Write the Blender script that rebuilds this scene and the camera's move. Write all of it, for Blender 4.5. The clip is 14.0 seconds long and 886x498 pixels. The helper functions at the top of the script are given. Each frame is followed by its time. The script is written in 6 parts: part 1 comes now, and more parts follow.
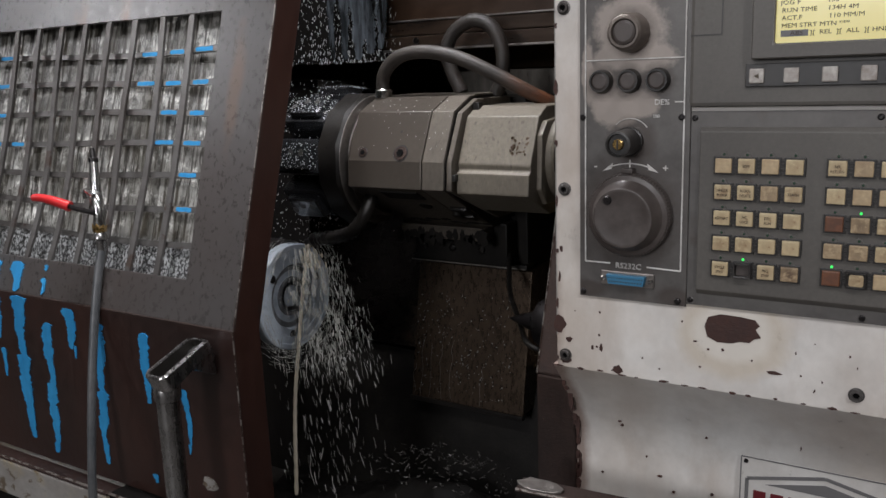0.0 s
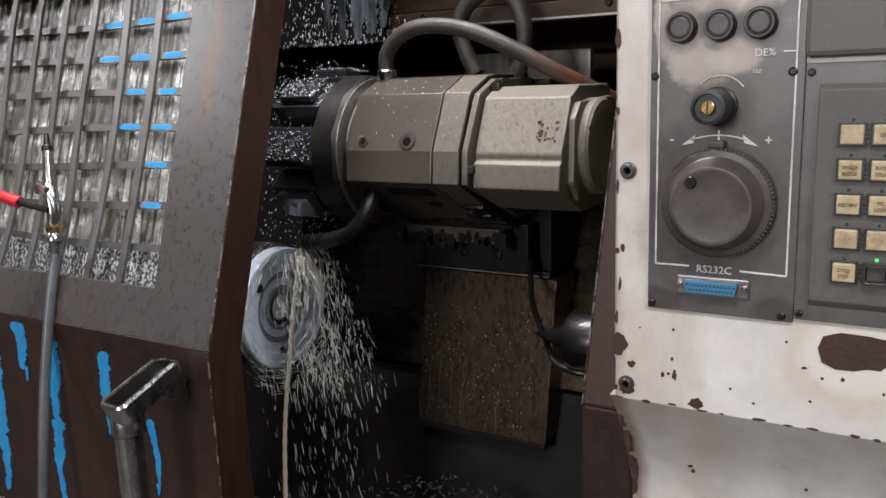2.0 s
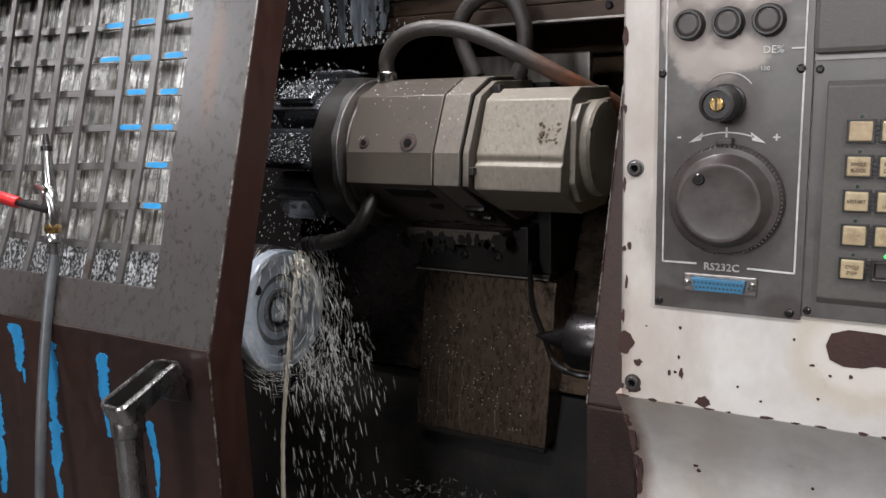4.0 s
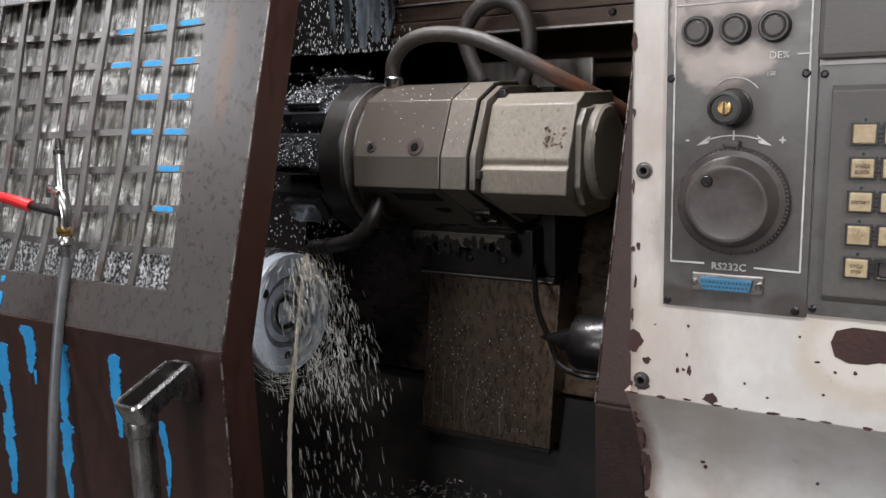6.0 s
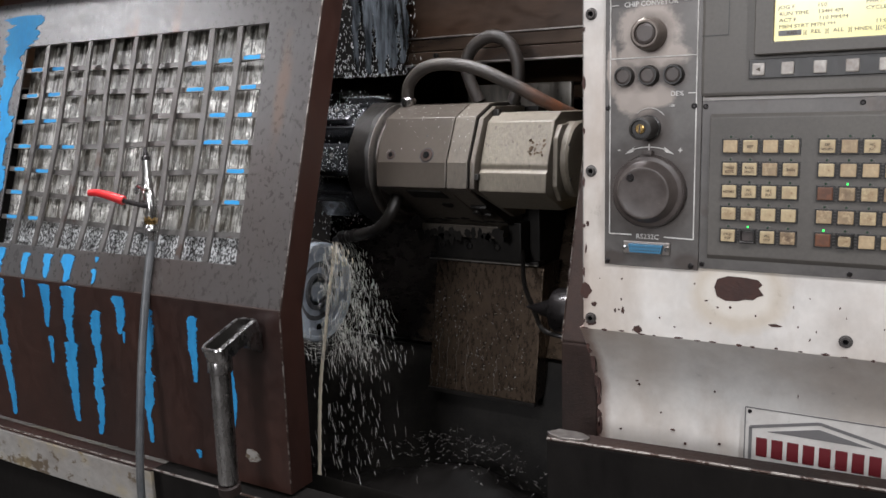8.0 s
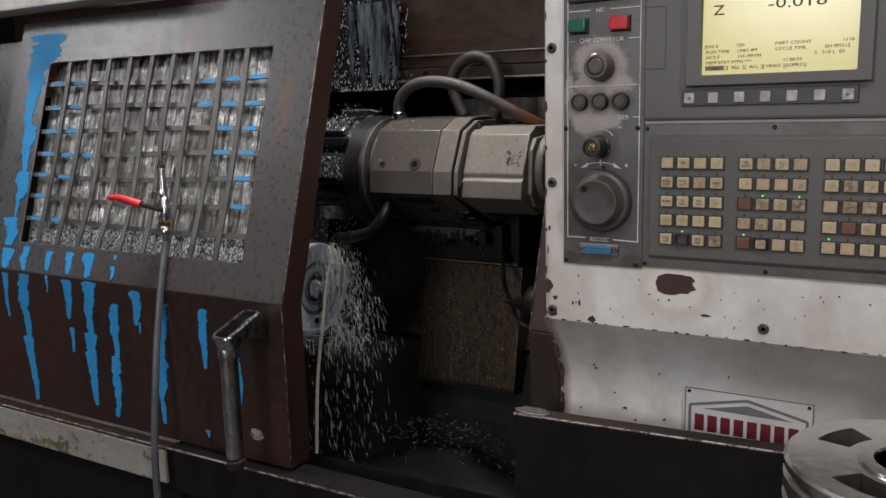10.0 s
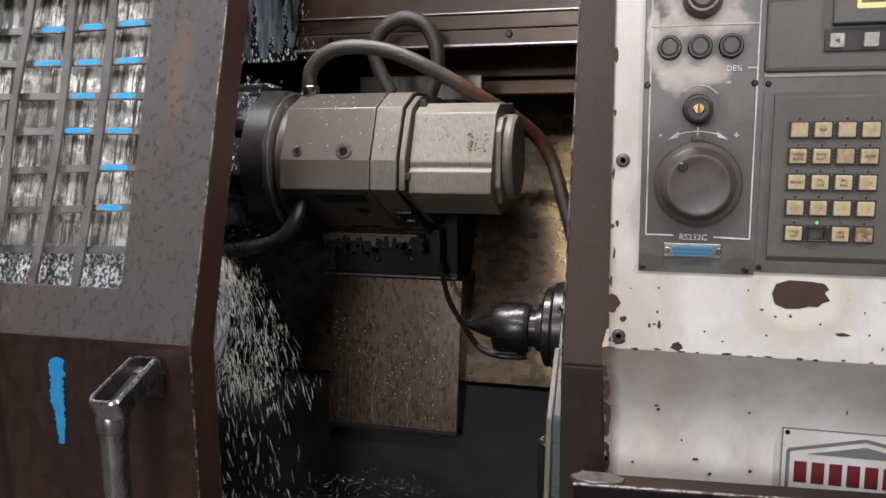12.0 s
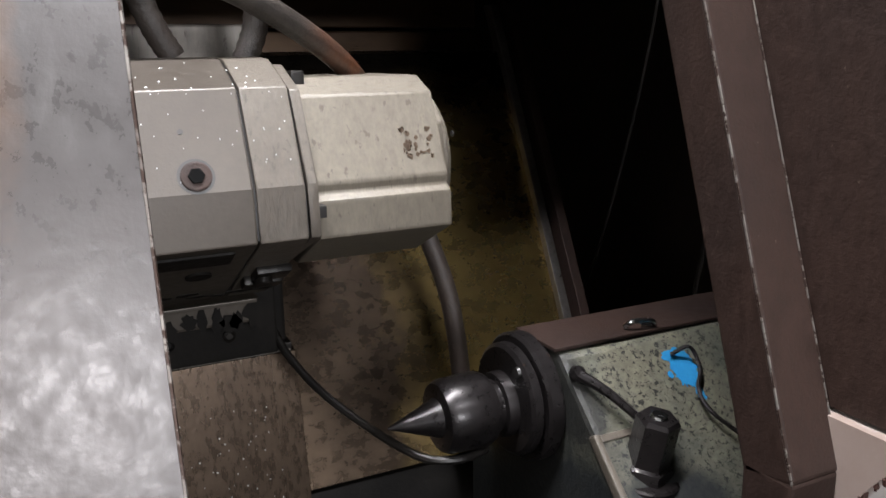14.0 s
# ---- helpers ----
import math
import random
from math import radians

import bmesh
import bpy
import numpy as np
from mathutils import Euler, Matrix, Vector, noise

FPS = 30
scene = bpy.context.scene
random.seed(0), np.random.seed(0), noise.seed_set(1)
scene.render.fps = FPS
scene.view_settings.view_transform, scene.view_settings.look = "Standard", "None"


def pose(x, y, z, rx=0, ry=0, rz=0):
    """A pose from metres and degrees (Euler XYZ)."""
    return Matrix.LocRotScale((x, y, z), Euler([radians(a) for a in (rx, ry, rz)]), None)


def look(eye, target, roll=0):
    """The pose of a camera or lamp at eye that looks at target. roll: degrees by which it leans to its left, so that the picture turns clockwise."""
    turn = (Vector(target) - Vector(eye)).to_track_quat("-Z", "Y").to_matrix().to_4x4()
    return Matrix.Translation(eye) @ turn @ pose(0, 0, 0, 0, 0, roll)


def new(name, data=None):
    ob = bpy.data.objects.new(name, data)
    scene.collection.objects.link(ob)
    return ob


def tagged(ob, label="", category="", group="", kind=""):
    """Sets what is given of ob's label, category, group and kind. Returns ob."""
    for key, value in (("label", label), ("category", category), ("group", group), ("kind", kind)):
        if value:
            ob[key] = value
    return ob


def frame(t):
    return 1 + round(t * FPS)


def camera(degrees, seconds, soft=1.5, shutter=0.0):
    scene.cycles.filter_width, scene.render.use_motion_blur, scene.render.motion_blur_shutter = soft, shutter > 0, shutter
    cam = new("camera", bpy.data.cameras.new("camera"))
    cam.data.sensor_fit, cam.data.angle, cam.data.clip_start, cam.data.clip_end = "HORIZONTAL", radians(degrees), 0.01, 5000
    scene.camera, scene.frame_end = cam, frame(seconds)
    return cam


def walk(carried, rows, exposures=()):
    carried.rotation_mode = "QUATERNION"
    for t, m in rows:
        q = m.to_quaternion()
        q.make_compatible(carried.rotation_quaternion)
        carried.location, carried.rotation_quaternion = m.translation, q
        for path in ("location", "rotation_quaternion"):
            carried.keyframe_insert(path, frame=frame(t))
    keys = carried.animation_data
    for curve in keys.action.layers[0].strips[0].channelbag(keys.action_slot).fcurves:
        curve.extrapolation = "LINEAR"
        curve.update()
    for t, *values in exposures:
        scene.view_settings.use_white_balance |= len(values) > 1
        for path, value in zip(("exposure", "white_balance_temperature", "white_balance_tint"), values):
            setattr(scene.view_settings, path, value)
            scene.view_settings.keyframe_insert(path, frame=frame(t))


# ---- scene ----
cam = camera(57.0, 14.0)
PATH = [
    (0, (0.012, 0.059, 1.507), (-1.012, 1.724, 1.082), -2.2),
    (0.5, (-0.028, 0.104, 1.486), (-1.053, 1.769, 1.065), -2.2),
    (1, (-0.081, 0.169, 1.47), (-1.103, 1.837, 1.054), -2.2),
    (1.5, (-0.102, 0.189, 1.462), (-1.119, 1.862, 1.053), -2.1),
    (2, (-0.102, 0.195, 1.461), (-1.117, 1.871, 1.06), -2.1),
    (2.5, (-0.106, 0.194, 1.459), (-1.118, 1.874, 1.066), -2.1),
    (3, (-0.108, 0.192, 1.457), (-1.117, 1.874, 1.066), -2),
    (5.5, (-0.116, 0.181, 1.451), (-1.11, 1.876, 1.079), -1.9),
    (6, (-0.115, 0.17, 1.453), (-1.111, 1.864, 1.082), -1.9),
    (6.5, (-0.113, 0.158, 1.454), (-1.108, 1.854, 1.086), -2),
    (7, (-0.11, 0.133, 1.457), (-1.106, 1.828, 1.09), -1.9),
    (7.5, (-0.07, 0.043, 1.47), (-1.063, 1.74, 1.107), -1.9),
    (7.7, (-0.03, -0.012, 1.468), (-1.026, 1.687, 1.117), -1.8),
    (9.8, (0.106, -0.202, 1.495), (-0.884, 1.5, 1.145), -1.5),
    (10, (0.111, -0.195, 1.493), (-0.881, 1.507, 1.146), -1.5),
    (10.5, (0.103, -0.172, 1.49), (-0.887, 1.532, 1.145), -1.5),
    (11, (-0.002, -0.088, 1.47), (-0.976, 1.626, 1.133), -1.4),
    (11.5, (-0.142, -0.011, 1.459), (-0.988, 1.77, 1.124), -0.5),
    (12, (-0.2608, 0.0052, 1.4341), (-0.7802, 1.9053, 1.1108), -0.6),
    (12.5, (-0.4903, 0.0353, 1.4653), (-0.6335, 2.0018, 1.1547), -0.08),
    (13, (-0.6052, 0.1876, 1.4457), (-0.3898, 2.1406, 1.0985), -1.33),
    (13.5, (-0.7285, 0.3674, 1.4592), (-0.163, 2.2399, 1.0581), -2.33),
    (14, (-0.8177, 0.4984, 1.4715), (0.0338, 2.2442, 1.0027), -0.86),
]
walk(cam, [(t, look(eye, target, roll)) for t, eye, target, roll in PATH],
     exposures=[(0.0, -0.85), (0.6, -0.7), (1.2, -0.2), (7.7, -0.2), (9.8, -0.87), (10.6, -0.84), (11.6, -0.4), (12.0, -0.1), (12.5, -0.2), (13.0, -0.04), (14.0, 0.12)])

# ---- light ----
world = bpy.data.worlds.new("hall_air")
world.use_nodes = True
world.node_tree.nodes["Background"].inputs[0].default_value = (0.55, 0.62, 0.7, 1)
world.node_tree.nodes["Background"].inputs[1].default_value = 0.05
scene.world = world


def area_lamp(name, eye, target, sx, sy, watts, colour):
    data = bpy.data.lights.new(name, "AREA")
    data.shape, data.size, data.size_y, data.energy, data.color = "RECTANGLE", sx, sy, watts, colour
    ob = new(name, data)
    ob.matrix_world = look(eye, target)
    return ob


COOL = (0.985, 0.985, 1.03)
area_lamp("hall_lamp_light", (-4.3, -1.0, 3.3), (-0.9, 0.9, 1.3), 0.4, 0.9, 46, COOL)
area_lamp("unseen_hall_light", (-0.35, -0.9, 3.3), (-0.5, 1.1, 1.3), 1.2, 0.15, 30, COOL)
area_lamp("window_light", (-0.7, -4.98, 2.65), (-0.6, 0.9, 1.3), 1.1, 1.3, 165, COOL)
area_lamp("unseen_hall_light", (-0.55, 1.0, 3.3), (-0.6, 1.15, 1.4), 2.2, 0.15, 200, COOL)
# Added fill lamp, no known source: brightens the chuck and the white panels.
area_lamp("unseen_hall_light", (1.7, -0.9, 3.3), (-1.0, 1.17, 1.1), 0.2, 1.2, 62, COOL)


# ---- materials ----
def ramp(nt, fac, stops):
    r = nt.nodes.new("ShaderNodeValToRGB")
    e = r.color_ramp.elements
    while len(e) < len(stops):
        e.new(0.5)
    for k, (p, c) in zip(e, stops):
        k.position, k.color = p, (*c, 1) if len(c) == 3 else c
    nt.links.new(fac, r.inputs[0])
    return r.outputs[0]


def grey(v):
    return (v, v, v)


def noise_out(nt, vec, scale, detail=4.0, rough=0.55, stretch=(1, 1, 1), offset=0.0):
    m = nt.nodes.new("ShaderNodeMapping")
    m.inputs["Scale"].default_value = stretch
    m.inputs["Location"].default_value = (offset, offset * 0.7, offset * 1.3)
    nt.links.new(vec, m.inputs[0])
    n = nt.nodes.new("ShaderNodeTexNoise")
    n.inputs["Scale"].default_value, n.inputs["Detail"].default_value, n.inputs["Roughness"].default_value = scale, detail, rough
    nt.links.new(m.outputs[0], n.inputs[0])
    return n.outputs[0]


def mix(nt, fac, a, b, mode="MIX"):
    m = nt.nodes.new("ShaderNodeMix")
    m.data_type, m.blend_type = "RGBA", mode
    for s, v in ((0, fac), (6, a), (7, b)):
        if hasattr(v, "links"):
            nt.links.new(v, m.inputs[s])
        elif s == 0:
            m.inputs[0].default_value = v
        else:
            m.inputs[s].default_value = (*v, 1)
    return m.outputs[2]


def material(name, base, second, third=None, rough=(0.35, 0.6), metal=0.0, large=3.0, fine=45.0, stretch=(1, 1, 1),
             bump=0.15, bump_scale=180.0, spots=0.62, fine_amount=0.35, offset=0.0, coat=0.0, bump_stretch=(1, 1, 1), chip_scale=0.0, shine=0.5):
    """Base colour broken by large stains of the second colour and sharp spots of the third, grain, uneven gloss and fine relief."""
    m = bpy.data.materials.new(name)
    m.use_nodes = True
    nt = m.node_tree
    b = nt.nodes["Principled BSDF"]
    tc = nt.nodes.new("ShaderNodeTexCoord").outputs["Object"]
    big = noise_out(nt, tc, large, 5, 0.6, stretch, offset)
    small = noise_out(nt, tc, fine, 6, 0.65, stretch, offset + 3)
    col = mix(nt, ramp(nt, big, [(0.38, grey(0)), (0.66, grey(1))]), base, second)
    dark = ramp(nt, small, [(0.3, grey(1 - fine_amount)), (0.7, grey(1 + 0))])
    col = mix(nt, 1.0, col, dark, "MULTIPLY")
    if third:
        chips = noise_out(nt, tc, chip_scale or large * 3.1, 8, 0.72, stretch, offset + 11)
        col = mix(nt, ramp(nt, chips, [(spots, grey(0)), (spots + 0.03, grey(1))]), col, third)
    nt.links.new(col, b.inputs["Base Color"])
    r = ramp(nt, small, [(0.25, grey(rough[0])), (0.75, grey(rough[1]))])
    nt.links.new(r, b.inputs["Roughness"])
    b.inputs["Metallic"].default_value = metal
    b.inputs["Specular IOR Level"].default_value = shine
    b.inputs["Coat Weight"].default_value = coat
    b.inputs["Coat Roughness"].default_value = 0.15
    if bump:
        bn = nt.nodes.new("ShaderNodeBump")
        bn.inputs["Strength"].default_value, bn.inputs["Distance"].default_value = bump, 0.002
        nt.links.new(noise_out(nt, tc, bump_scale, 5, 0.6, bump_stretch, offset), bn.inputs["Height"])
        nt.links.new(bn.outputs[0], b.inputs["Normal"])
    return m


def stained(m, colour, scale, stretch, start, soft, amount, offset=0.0):
    """Lays one more kind of stain over a material: blotches of a colour with their own size, stretch and softness of edge."""
    nt = m.node_tree
    b = nt.nodes["Principled BSDF"]
    col = b.inputs["Base Color"].links[0].from_socket
    tc = nt.nodes.new("ShaderNodeTexCoord").outputs["Object"]
    blot = noise_out(nt, tc, scale, 7, 0.62, stretch, offset + 23)
    nt.links.new(mix(nt, ramp(nt, blot, [(start, grey(0)), (start + soft, grey(amount))]), col, colour), b.inputs["Base Color"])


def stain_or_shade_at(m, colour, centre, radii, amount=0.8, soft=0.5, ragged_by=0.8, scale=25.0, offset=0.0):
    """One stain, worn area or painted shade with a place and shape of its own: an oval in x and z with a noisy, soft
    edge.
    """
    nt = m.node_tree
    b = nt.nodes["Principled BSDF"]
    tc = nt.nodes.new("ShaderNodeTexCoord").outputs["Object"]
    mp = nt.nodes.new("ShaderNodeMapping")
    mp.inputs["Location"].default_value = (-centre[0] / radii[0], 0, -centre[1] / radii[1])
    mp.inputs["Scale"].default_value = (1 / radii[0], 0, 1 / radii[1])
    nt.links.new(tc, mp.inputs[0])
    ln = nt.nodes.new("ShaderNodeVectorMath")
    ln.operation = "LENGTH"
    nt.links.new(mp.outputs[0], ln.inputs[0])
    wob = nt.nodes.new("ShaderNodeMath")
    wob.operation = "MULTIPLY_ADD"
    wob.inputs[1].default_value = 2 * ragged_by
    nt.links.new(noise_out(nt, tc, scale, 7, 0.68, (1, 1, 1), offset), wob.inputs[0])
    nt.links.new(ln.outputs["Value"], wob.inputs[2])
    rng = nt.nodes.new("ShaderNodeMapRange")
    rng.inputs[1].default_value, rng.inputs[2].default_value = 1 + ragged_by + soft / 2, 1 + ragged_by - soft / 2
    rng.inputs[3].default_value, rng.inputs[4].default_value = 0.0, amount
    nt.links.new(wob.outputs[0], rng.inputs[0])
    nt.links.new(mix(nt, rng.outputs[0], b.inputs["Base Color"].links[0].from_socket, colour), b.inputs["Base Color"])


def plain(name, colour, rough=0.5, metal=0.0, emit=0.0, coat=0.0):
    m = bpy.data.materials.new(name)
    m.use_nodes = True
    b = m.node_tree.nodes["Principled BSDF"]
    b.inputs["Base Color"].default_value = (*colour, 1)
    b.inputs["Roughness"].default_value, b.inputs["Metallic"].default_value = rough, metal
    b.inputs["Coat Weight"].default_value = coat
    if emit:
        b.inputs["Emission Color"].default_value, b.inputs["Emission Strength"].default_value = (*colour, 1), emit
    return m


DOOR_GREY = material("worn_door_steel", (0.085, 0.084, 0.085), (0.066, 0.057, 0.053), (0.13, 0.105, 0.09), (0.2, 0.42), 0.3, 1.4, 120, (1, 1, 0.7), 0.09, 150, 0.76, 0.22, shine=0.5)
stained(DOOR_GREY, (0.16, 0.078, 0.04), 7, (1, 1, 0.3), 0.63, 0.1, 0.75)
stained(DOOR_GREY, (0.07, 0.048, 0.04), 1.3, (1, 1, 0.5), 0.5, 0.3, 0.5, 9)
stained(DOOR_GREY, (0.15, 0.145, 0.14), 34, (1, 1, 0.12), 0.62, 0.1, 0.35, 31)
stain_or_shade_at(DOOR_GREY, (0.16, 0.085, 0.045), (-0.835, 1.5), (0.012, 0.07), 0.3, 0.8, 0.9, 30)
BAR_STEEL = material("rubbed_bar_steel", (0.115, 0.109, 0.104), (0.068, 0.058, 0.053), (0.06, 0.042, 0.035), (0.25, 0.45), 0.4, 6, 90, (1, 1, 1), 0.08, 220, 0.6, 0.3)
DOOR_BROWN = material("brown_oily_primer", (0.038, 0.015, 0.0105), (0.018, 0.0095, 0.008), (0.065, 0.038, 0.03), (0.28, 0.5), 0.1, 3.5, 70, (1, 1, 0.6), 0.12, 160, 0.7, 0.4)
stained(DOOR_BROWN, (0.1, 0.075, 0.062), 60, (1, 1, 0.8), 0.73, 0.03, 0.8, 5)
EDGE_BROWN = material("red_brown_rusty_steel", (0.034, 0.0125, 0.0082), (0.02, 0.0092, 0.0075), (0.014, 0.0095, 0.008), (0.32, 0.55), 0.1, 5, 90, (1, 1, 0.4), 0.1, 260, 0.6, 0.4)
PILLAR = material("brown_greasy_steel", (0.036, 0.0195, 0.0145), (0.019, 0.0118, 0.01), (0.085, 0.06, 0.045), (0.5, 0.72), 0.0, 5, 130, (1, 1, 0.5), 0.3, 300, 0.66, 0.45, chip_scale=170.0, shine=0.25)
BARE = material("bare_worn_steel", (0.45, 0.42, 0.39), (0.3, 0.27, 0.25), (0.16, 0.1, 0.07), (0.25, 0.45), 0.9, 8, 120, (1, 1, 1), 0.1, 300, 0.68, 0.3)
WHITE = material("dirty_white_enamel", (0.72, 0.7, 0.67), (0.55, 0.5, 0.455), (0.33, 0.265, 0.215), (0.25, 0.45), 0.0, 5.5, 35, (1, 1, 0.8), 0.08, 150, 0.69, 0.2)
stained(WHITE, (0.52, 0.45, 0.38), 3.2, (1, 1, 0.8), 0.48, 0.2, 0.6, 2)
stained(WHITE, (0.36, 0.28, 0.22), 8, (1, 1, 0.4), 0.57, 0.16, 0.5, 4)
stained(WHITE, (0.1, 0.05, 0.035), 75, (1, 1, 0.9), 0.745, 0.02, 0.9, 8)
WORN_EDGE = material("broken_bright_edge", (0.3, 0.275, 0.25), (0.16, 0.135, 0.12), (0.045, 0.028, 0.022), (0.3, 0.5), 0.7, 12, 120, (1, 1, 1), 0.1, 300, 0.5, 0.3, chip_scale=75.0)
stain_or_shade_at(WHITE, (0.5, 0.4, 0.27), (-0.138, 1.262), (0.05, 0.042), 0.4, 0.3, 0.25, 30, 3)
stain_or_shade_at(WHITE, (0.68, 0.65, 0.6), (-0.138, 1.264), (0.036, 0.028), 0.6, 0.3, 0.25, 30, 3)
stain_or_shade_at(WHITE, (0.16, 0.09, 0.065), (-0.315, 1.1), (0.012, 0.2), 0.7, 0.8, 0.6, 30, 9)
RUST = material("bare_rust_brown", (0.07, 0.028, 0.02), (0.045, 0.02, 0.016), None, (0.5, 0.75), 0.1, 20, 160, (1, 1, 1), 0.3, 300)
BLUE = material("old_blue_enamel", (0.018, 0.215, 0.47), (0.028, 0.25, 0.5), (0.012, 0.05, 0.1), (0.5, 0.68), 0.0, 15, 120, (1, 1, 0.5), 0.25, 260, 0.7, 0.25, chip_scale=95.0, shine=0.25)
PLATE = material("grey_anodised_plate", (0.125, 0.117, 0.11), (0.09, 0.083, 0.08), (0.17, 0.15, 0.135), (0.3, 0.5), 0.3, 9, 90, (1, 1, 1), 0.04, 300, 0.7, 0.25)
stained(PLATE, (0.2, 0.15, 0.12), 9, (1, 1, 0.6), 0.54, 0.16, 0.6, 6)
stained(PLATE, (0.055, 0.033, 0.024), 12, (1, 1, 0.8), 0.55, 0.14, 0.65, 3)
CASE = material("brown_grey_plastic_case", (0.105, 0.096, 0.085), (0.082, 0.074, 0.066), None, (0.42, 0.55), 0.0, 6, 300, (1, 1, 1), 0.1, 700, 0.7, 0.2)
stained(CASE, (0.06, 0.043, 0.034), 18, (1, 1, 0.7), 0.62, 0.06, 0.6, 2)
BLACK = material("black_plastic", (0.018, 0.017, 0.016), (0.034, 0.03, 0.027), None, (0.3, 0.5), 0.0, 20, 150, (1, 1, 1), 0.05, 400)
SWITCH = material("worn_switch_plate", (0.125, 0.117, 0.11), (0.1, 0.092, 0.087), (0.16, 0.14, 0.125), (0.3, 0.5), 0.3, 9, 90, (1, 1, 1), 0.04, 300, 0.7, 0.25)
stained(SWITCH, (0.09, 0.07, 0.06), 14, (1, 1, 0.8), 0.52, 0.2, 0.5, 6)
for k, (cx, cz, w, h) in enumerate(((-0.235, 1.54, 0.032, 0.028), (-0.222, 1.513, 0.03, 0.012), (-0.263, 1.487, 0.014, 0.022), (-0.246, 1.468, 0.022, 0.018), (-0.225, 1.472, 0.02, 0.012), (-0.238, 1.515, 0.03, 0.012), (-0.275, 1.5, 0.006, 0.03))):
    stain_or_shade_at(SWITCH, (0.31, 0.268, 0.237), (cx, cz), (w, h), 0.85, 0.3, 0.5, 70, k)
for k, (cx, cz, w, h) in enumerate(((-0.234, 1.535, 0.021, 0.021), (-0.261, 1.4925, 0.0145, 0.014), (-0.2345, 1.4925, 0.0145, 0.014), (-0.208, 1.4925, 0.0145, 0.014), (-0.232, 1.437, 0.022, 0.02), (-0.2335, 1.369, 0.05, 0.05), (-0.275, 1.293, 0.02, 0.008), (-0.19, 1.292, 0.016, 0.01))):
    stain_or_shade_at(SWITCH, (0.05, 0.036, 0.03), (cx, cz), (w, h), 0.6, 0.5, 0.35, 60, k + 20)
COLLAR = material("rubbed_bare_collar", (0.2, 0.165, 0.14), (0.11, 0.09, 0.078), None, (0.3, 0.45), 0.4, 30, 150, (1, 1, 1), 0.05, 300)
KNOB = material("worn_brown_black_knob", (0.078, 0.064, 0.058), (0.045, 0.035, 0.031), (0.11, 0.095, 0.087), (0.3, 0.5), 0.1, 18, 120, (1, 1, 1), 0.05, 400, 0.66, 0.3)
KEY = material("ivory_key_plastic", (0.58, 0.48, 0.29), (0.47, 0.36, 0.21), (0.3, 0.2, 0.11), (0.35, 0.5), 0.0, 60, 200, (1, 1, 1), 0.02, 400, 0.62, 0.2)
KEY_WORN = material("grimy_key_plastic", (0.42, 0.3, 0.17), (0.5, 0.38, 0.23), (0.1, 0.055, 0.036), (0.35, 0.55), 0.0, 70, 240, (1, 1, 1), 0.03, 400, 0.66, 0.3)
KEY_RED = material("red_brown_key_plastic", (0.2, 0.075, 0.03), (0.14, 0.05, 0.025), None, (0.35, 0.55), 0.0, 70, 240, (1, 1, 1), 0.03, 400, 0.6, 0.3)
SOFT_KEY = material("grey_white_key_plastic", (0.55, 0.52, 0.48), (0.3, 0.26, 0.23), None, (0.35, 0.5), 0.0, 90, 300, (1, 1, 1), 0.02, 400)
def varied(m, colour, amount, middle):
    """Each piece is soiled to its own degree, most in the middle where fingers touch it."""
    nt = m.node_tree
    b = nt.nodes["Principled BSDF"]
    rnd_out = nt.nodes.new("ShaderNodeObjectInfo").outputs["Random"]
    tc = nt.nodes.new("ShaderNodeTexCoord").outputs["Object"]
    shift = nt.nodes.new("ShaderNodeVectorMath")
    shift.operation = "MULTIPLY_ADD"
    shift.inputs[1].default_value = (1, 1, 1)
    nt.links.new(tc, shift.inputs[0])
    nt.links.new(rnd_out, shift.inputs[2])
    blot = ramp(nt, noise_out(nt, shift.outputs[0], 190, 5, 0.65), [(0.34, grey(0)), (0.52, grey(1))])
    ln = nt.nodes.new("ShaderNodeVectorMath")
    ln.operation = "LENGTH"
    nt.links.new(tc, ln.inputs[0])
    spot = nt.nodes.new("ShaderNodeMapRange")
    spot.inputs[1].default_value, spot.inputs[2].default_value, spot.inputs[3].default_value, spot.inputs[4].default_value = 0.0035, 0.0095, 1.0, 1.0 - middle
    nt.links.new(ln.outputs["Value"], spot.inputs[0])
    degree = ramp(nt, rnd_out, [(0.15, grey(0.05)), (0.95, grey(amount))])
    fac = mix(nt, 1.0, mix(nt, 1.0, blot, degree, "MULTIPLY"), spot.outputs[0], "MULTIPLY")
    nt.links.new(mix(nt, fac, b.inputs["Base Color"].links[0].from_socket, colour), b.inputs["Base Color"])


varied(KEY, (0.16, 0.09, 0.045), 0.75, 0.7)
varied(KEY_WORN, (0.07, 0.036, 0.02), 1.0, 0.55)
varied(KEY_RED, (0.05, 0.025, 0.015), 0.8, 0.5)
varied(SOFT_KEY, (0.12, 0.08, 0.06), 0.7, 0.5)
INK = plain("dark_print", (0.05, 0.035, 0.02), 0.6)
PRINT = material("white_print", (0.75, 0.73, 0.7), (0.5, 0.47, 0.44), None, (0.5, 0.6), 0, 40, 200, (1, 1, 1), 0)
LOGO_RED = plain("maroon_print", (0.11, 0.012, 0.016), 0.4)
LOGO_GREY = plain("grey_print", (0.13, 0.125, 0.125), 0.45)
SIGN = material("white_name_plate", (0.62, 0.6, 0.57), (0.52, 0.49, 0.46), None, (0.25, 0.4), 0.1, 20, 120, (1, 1, 1), 0.02, 300, 0.7, 0.08)
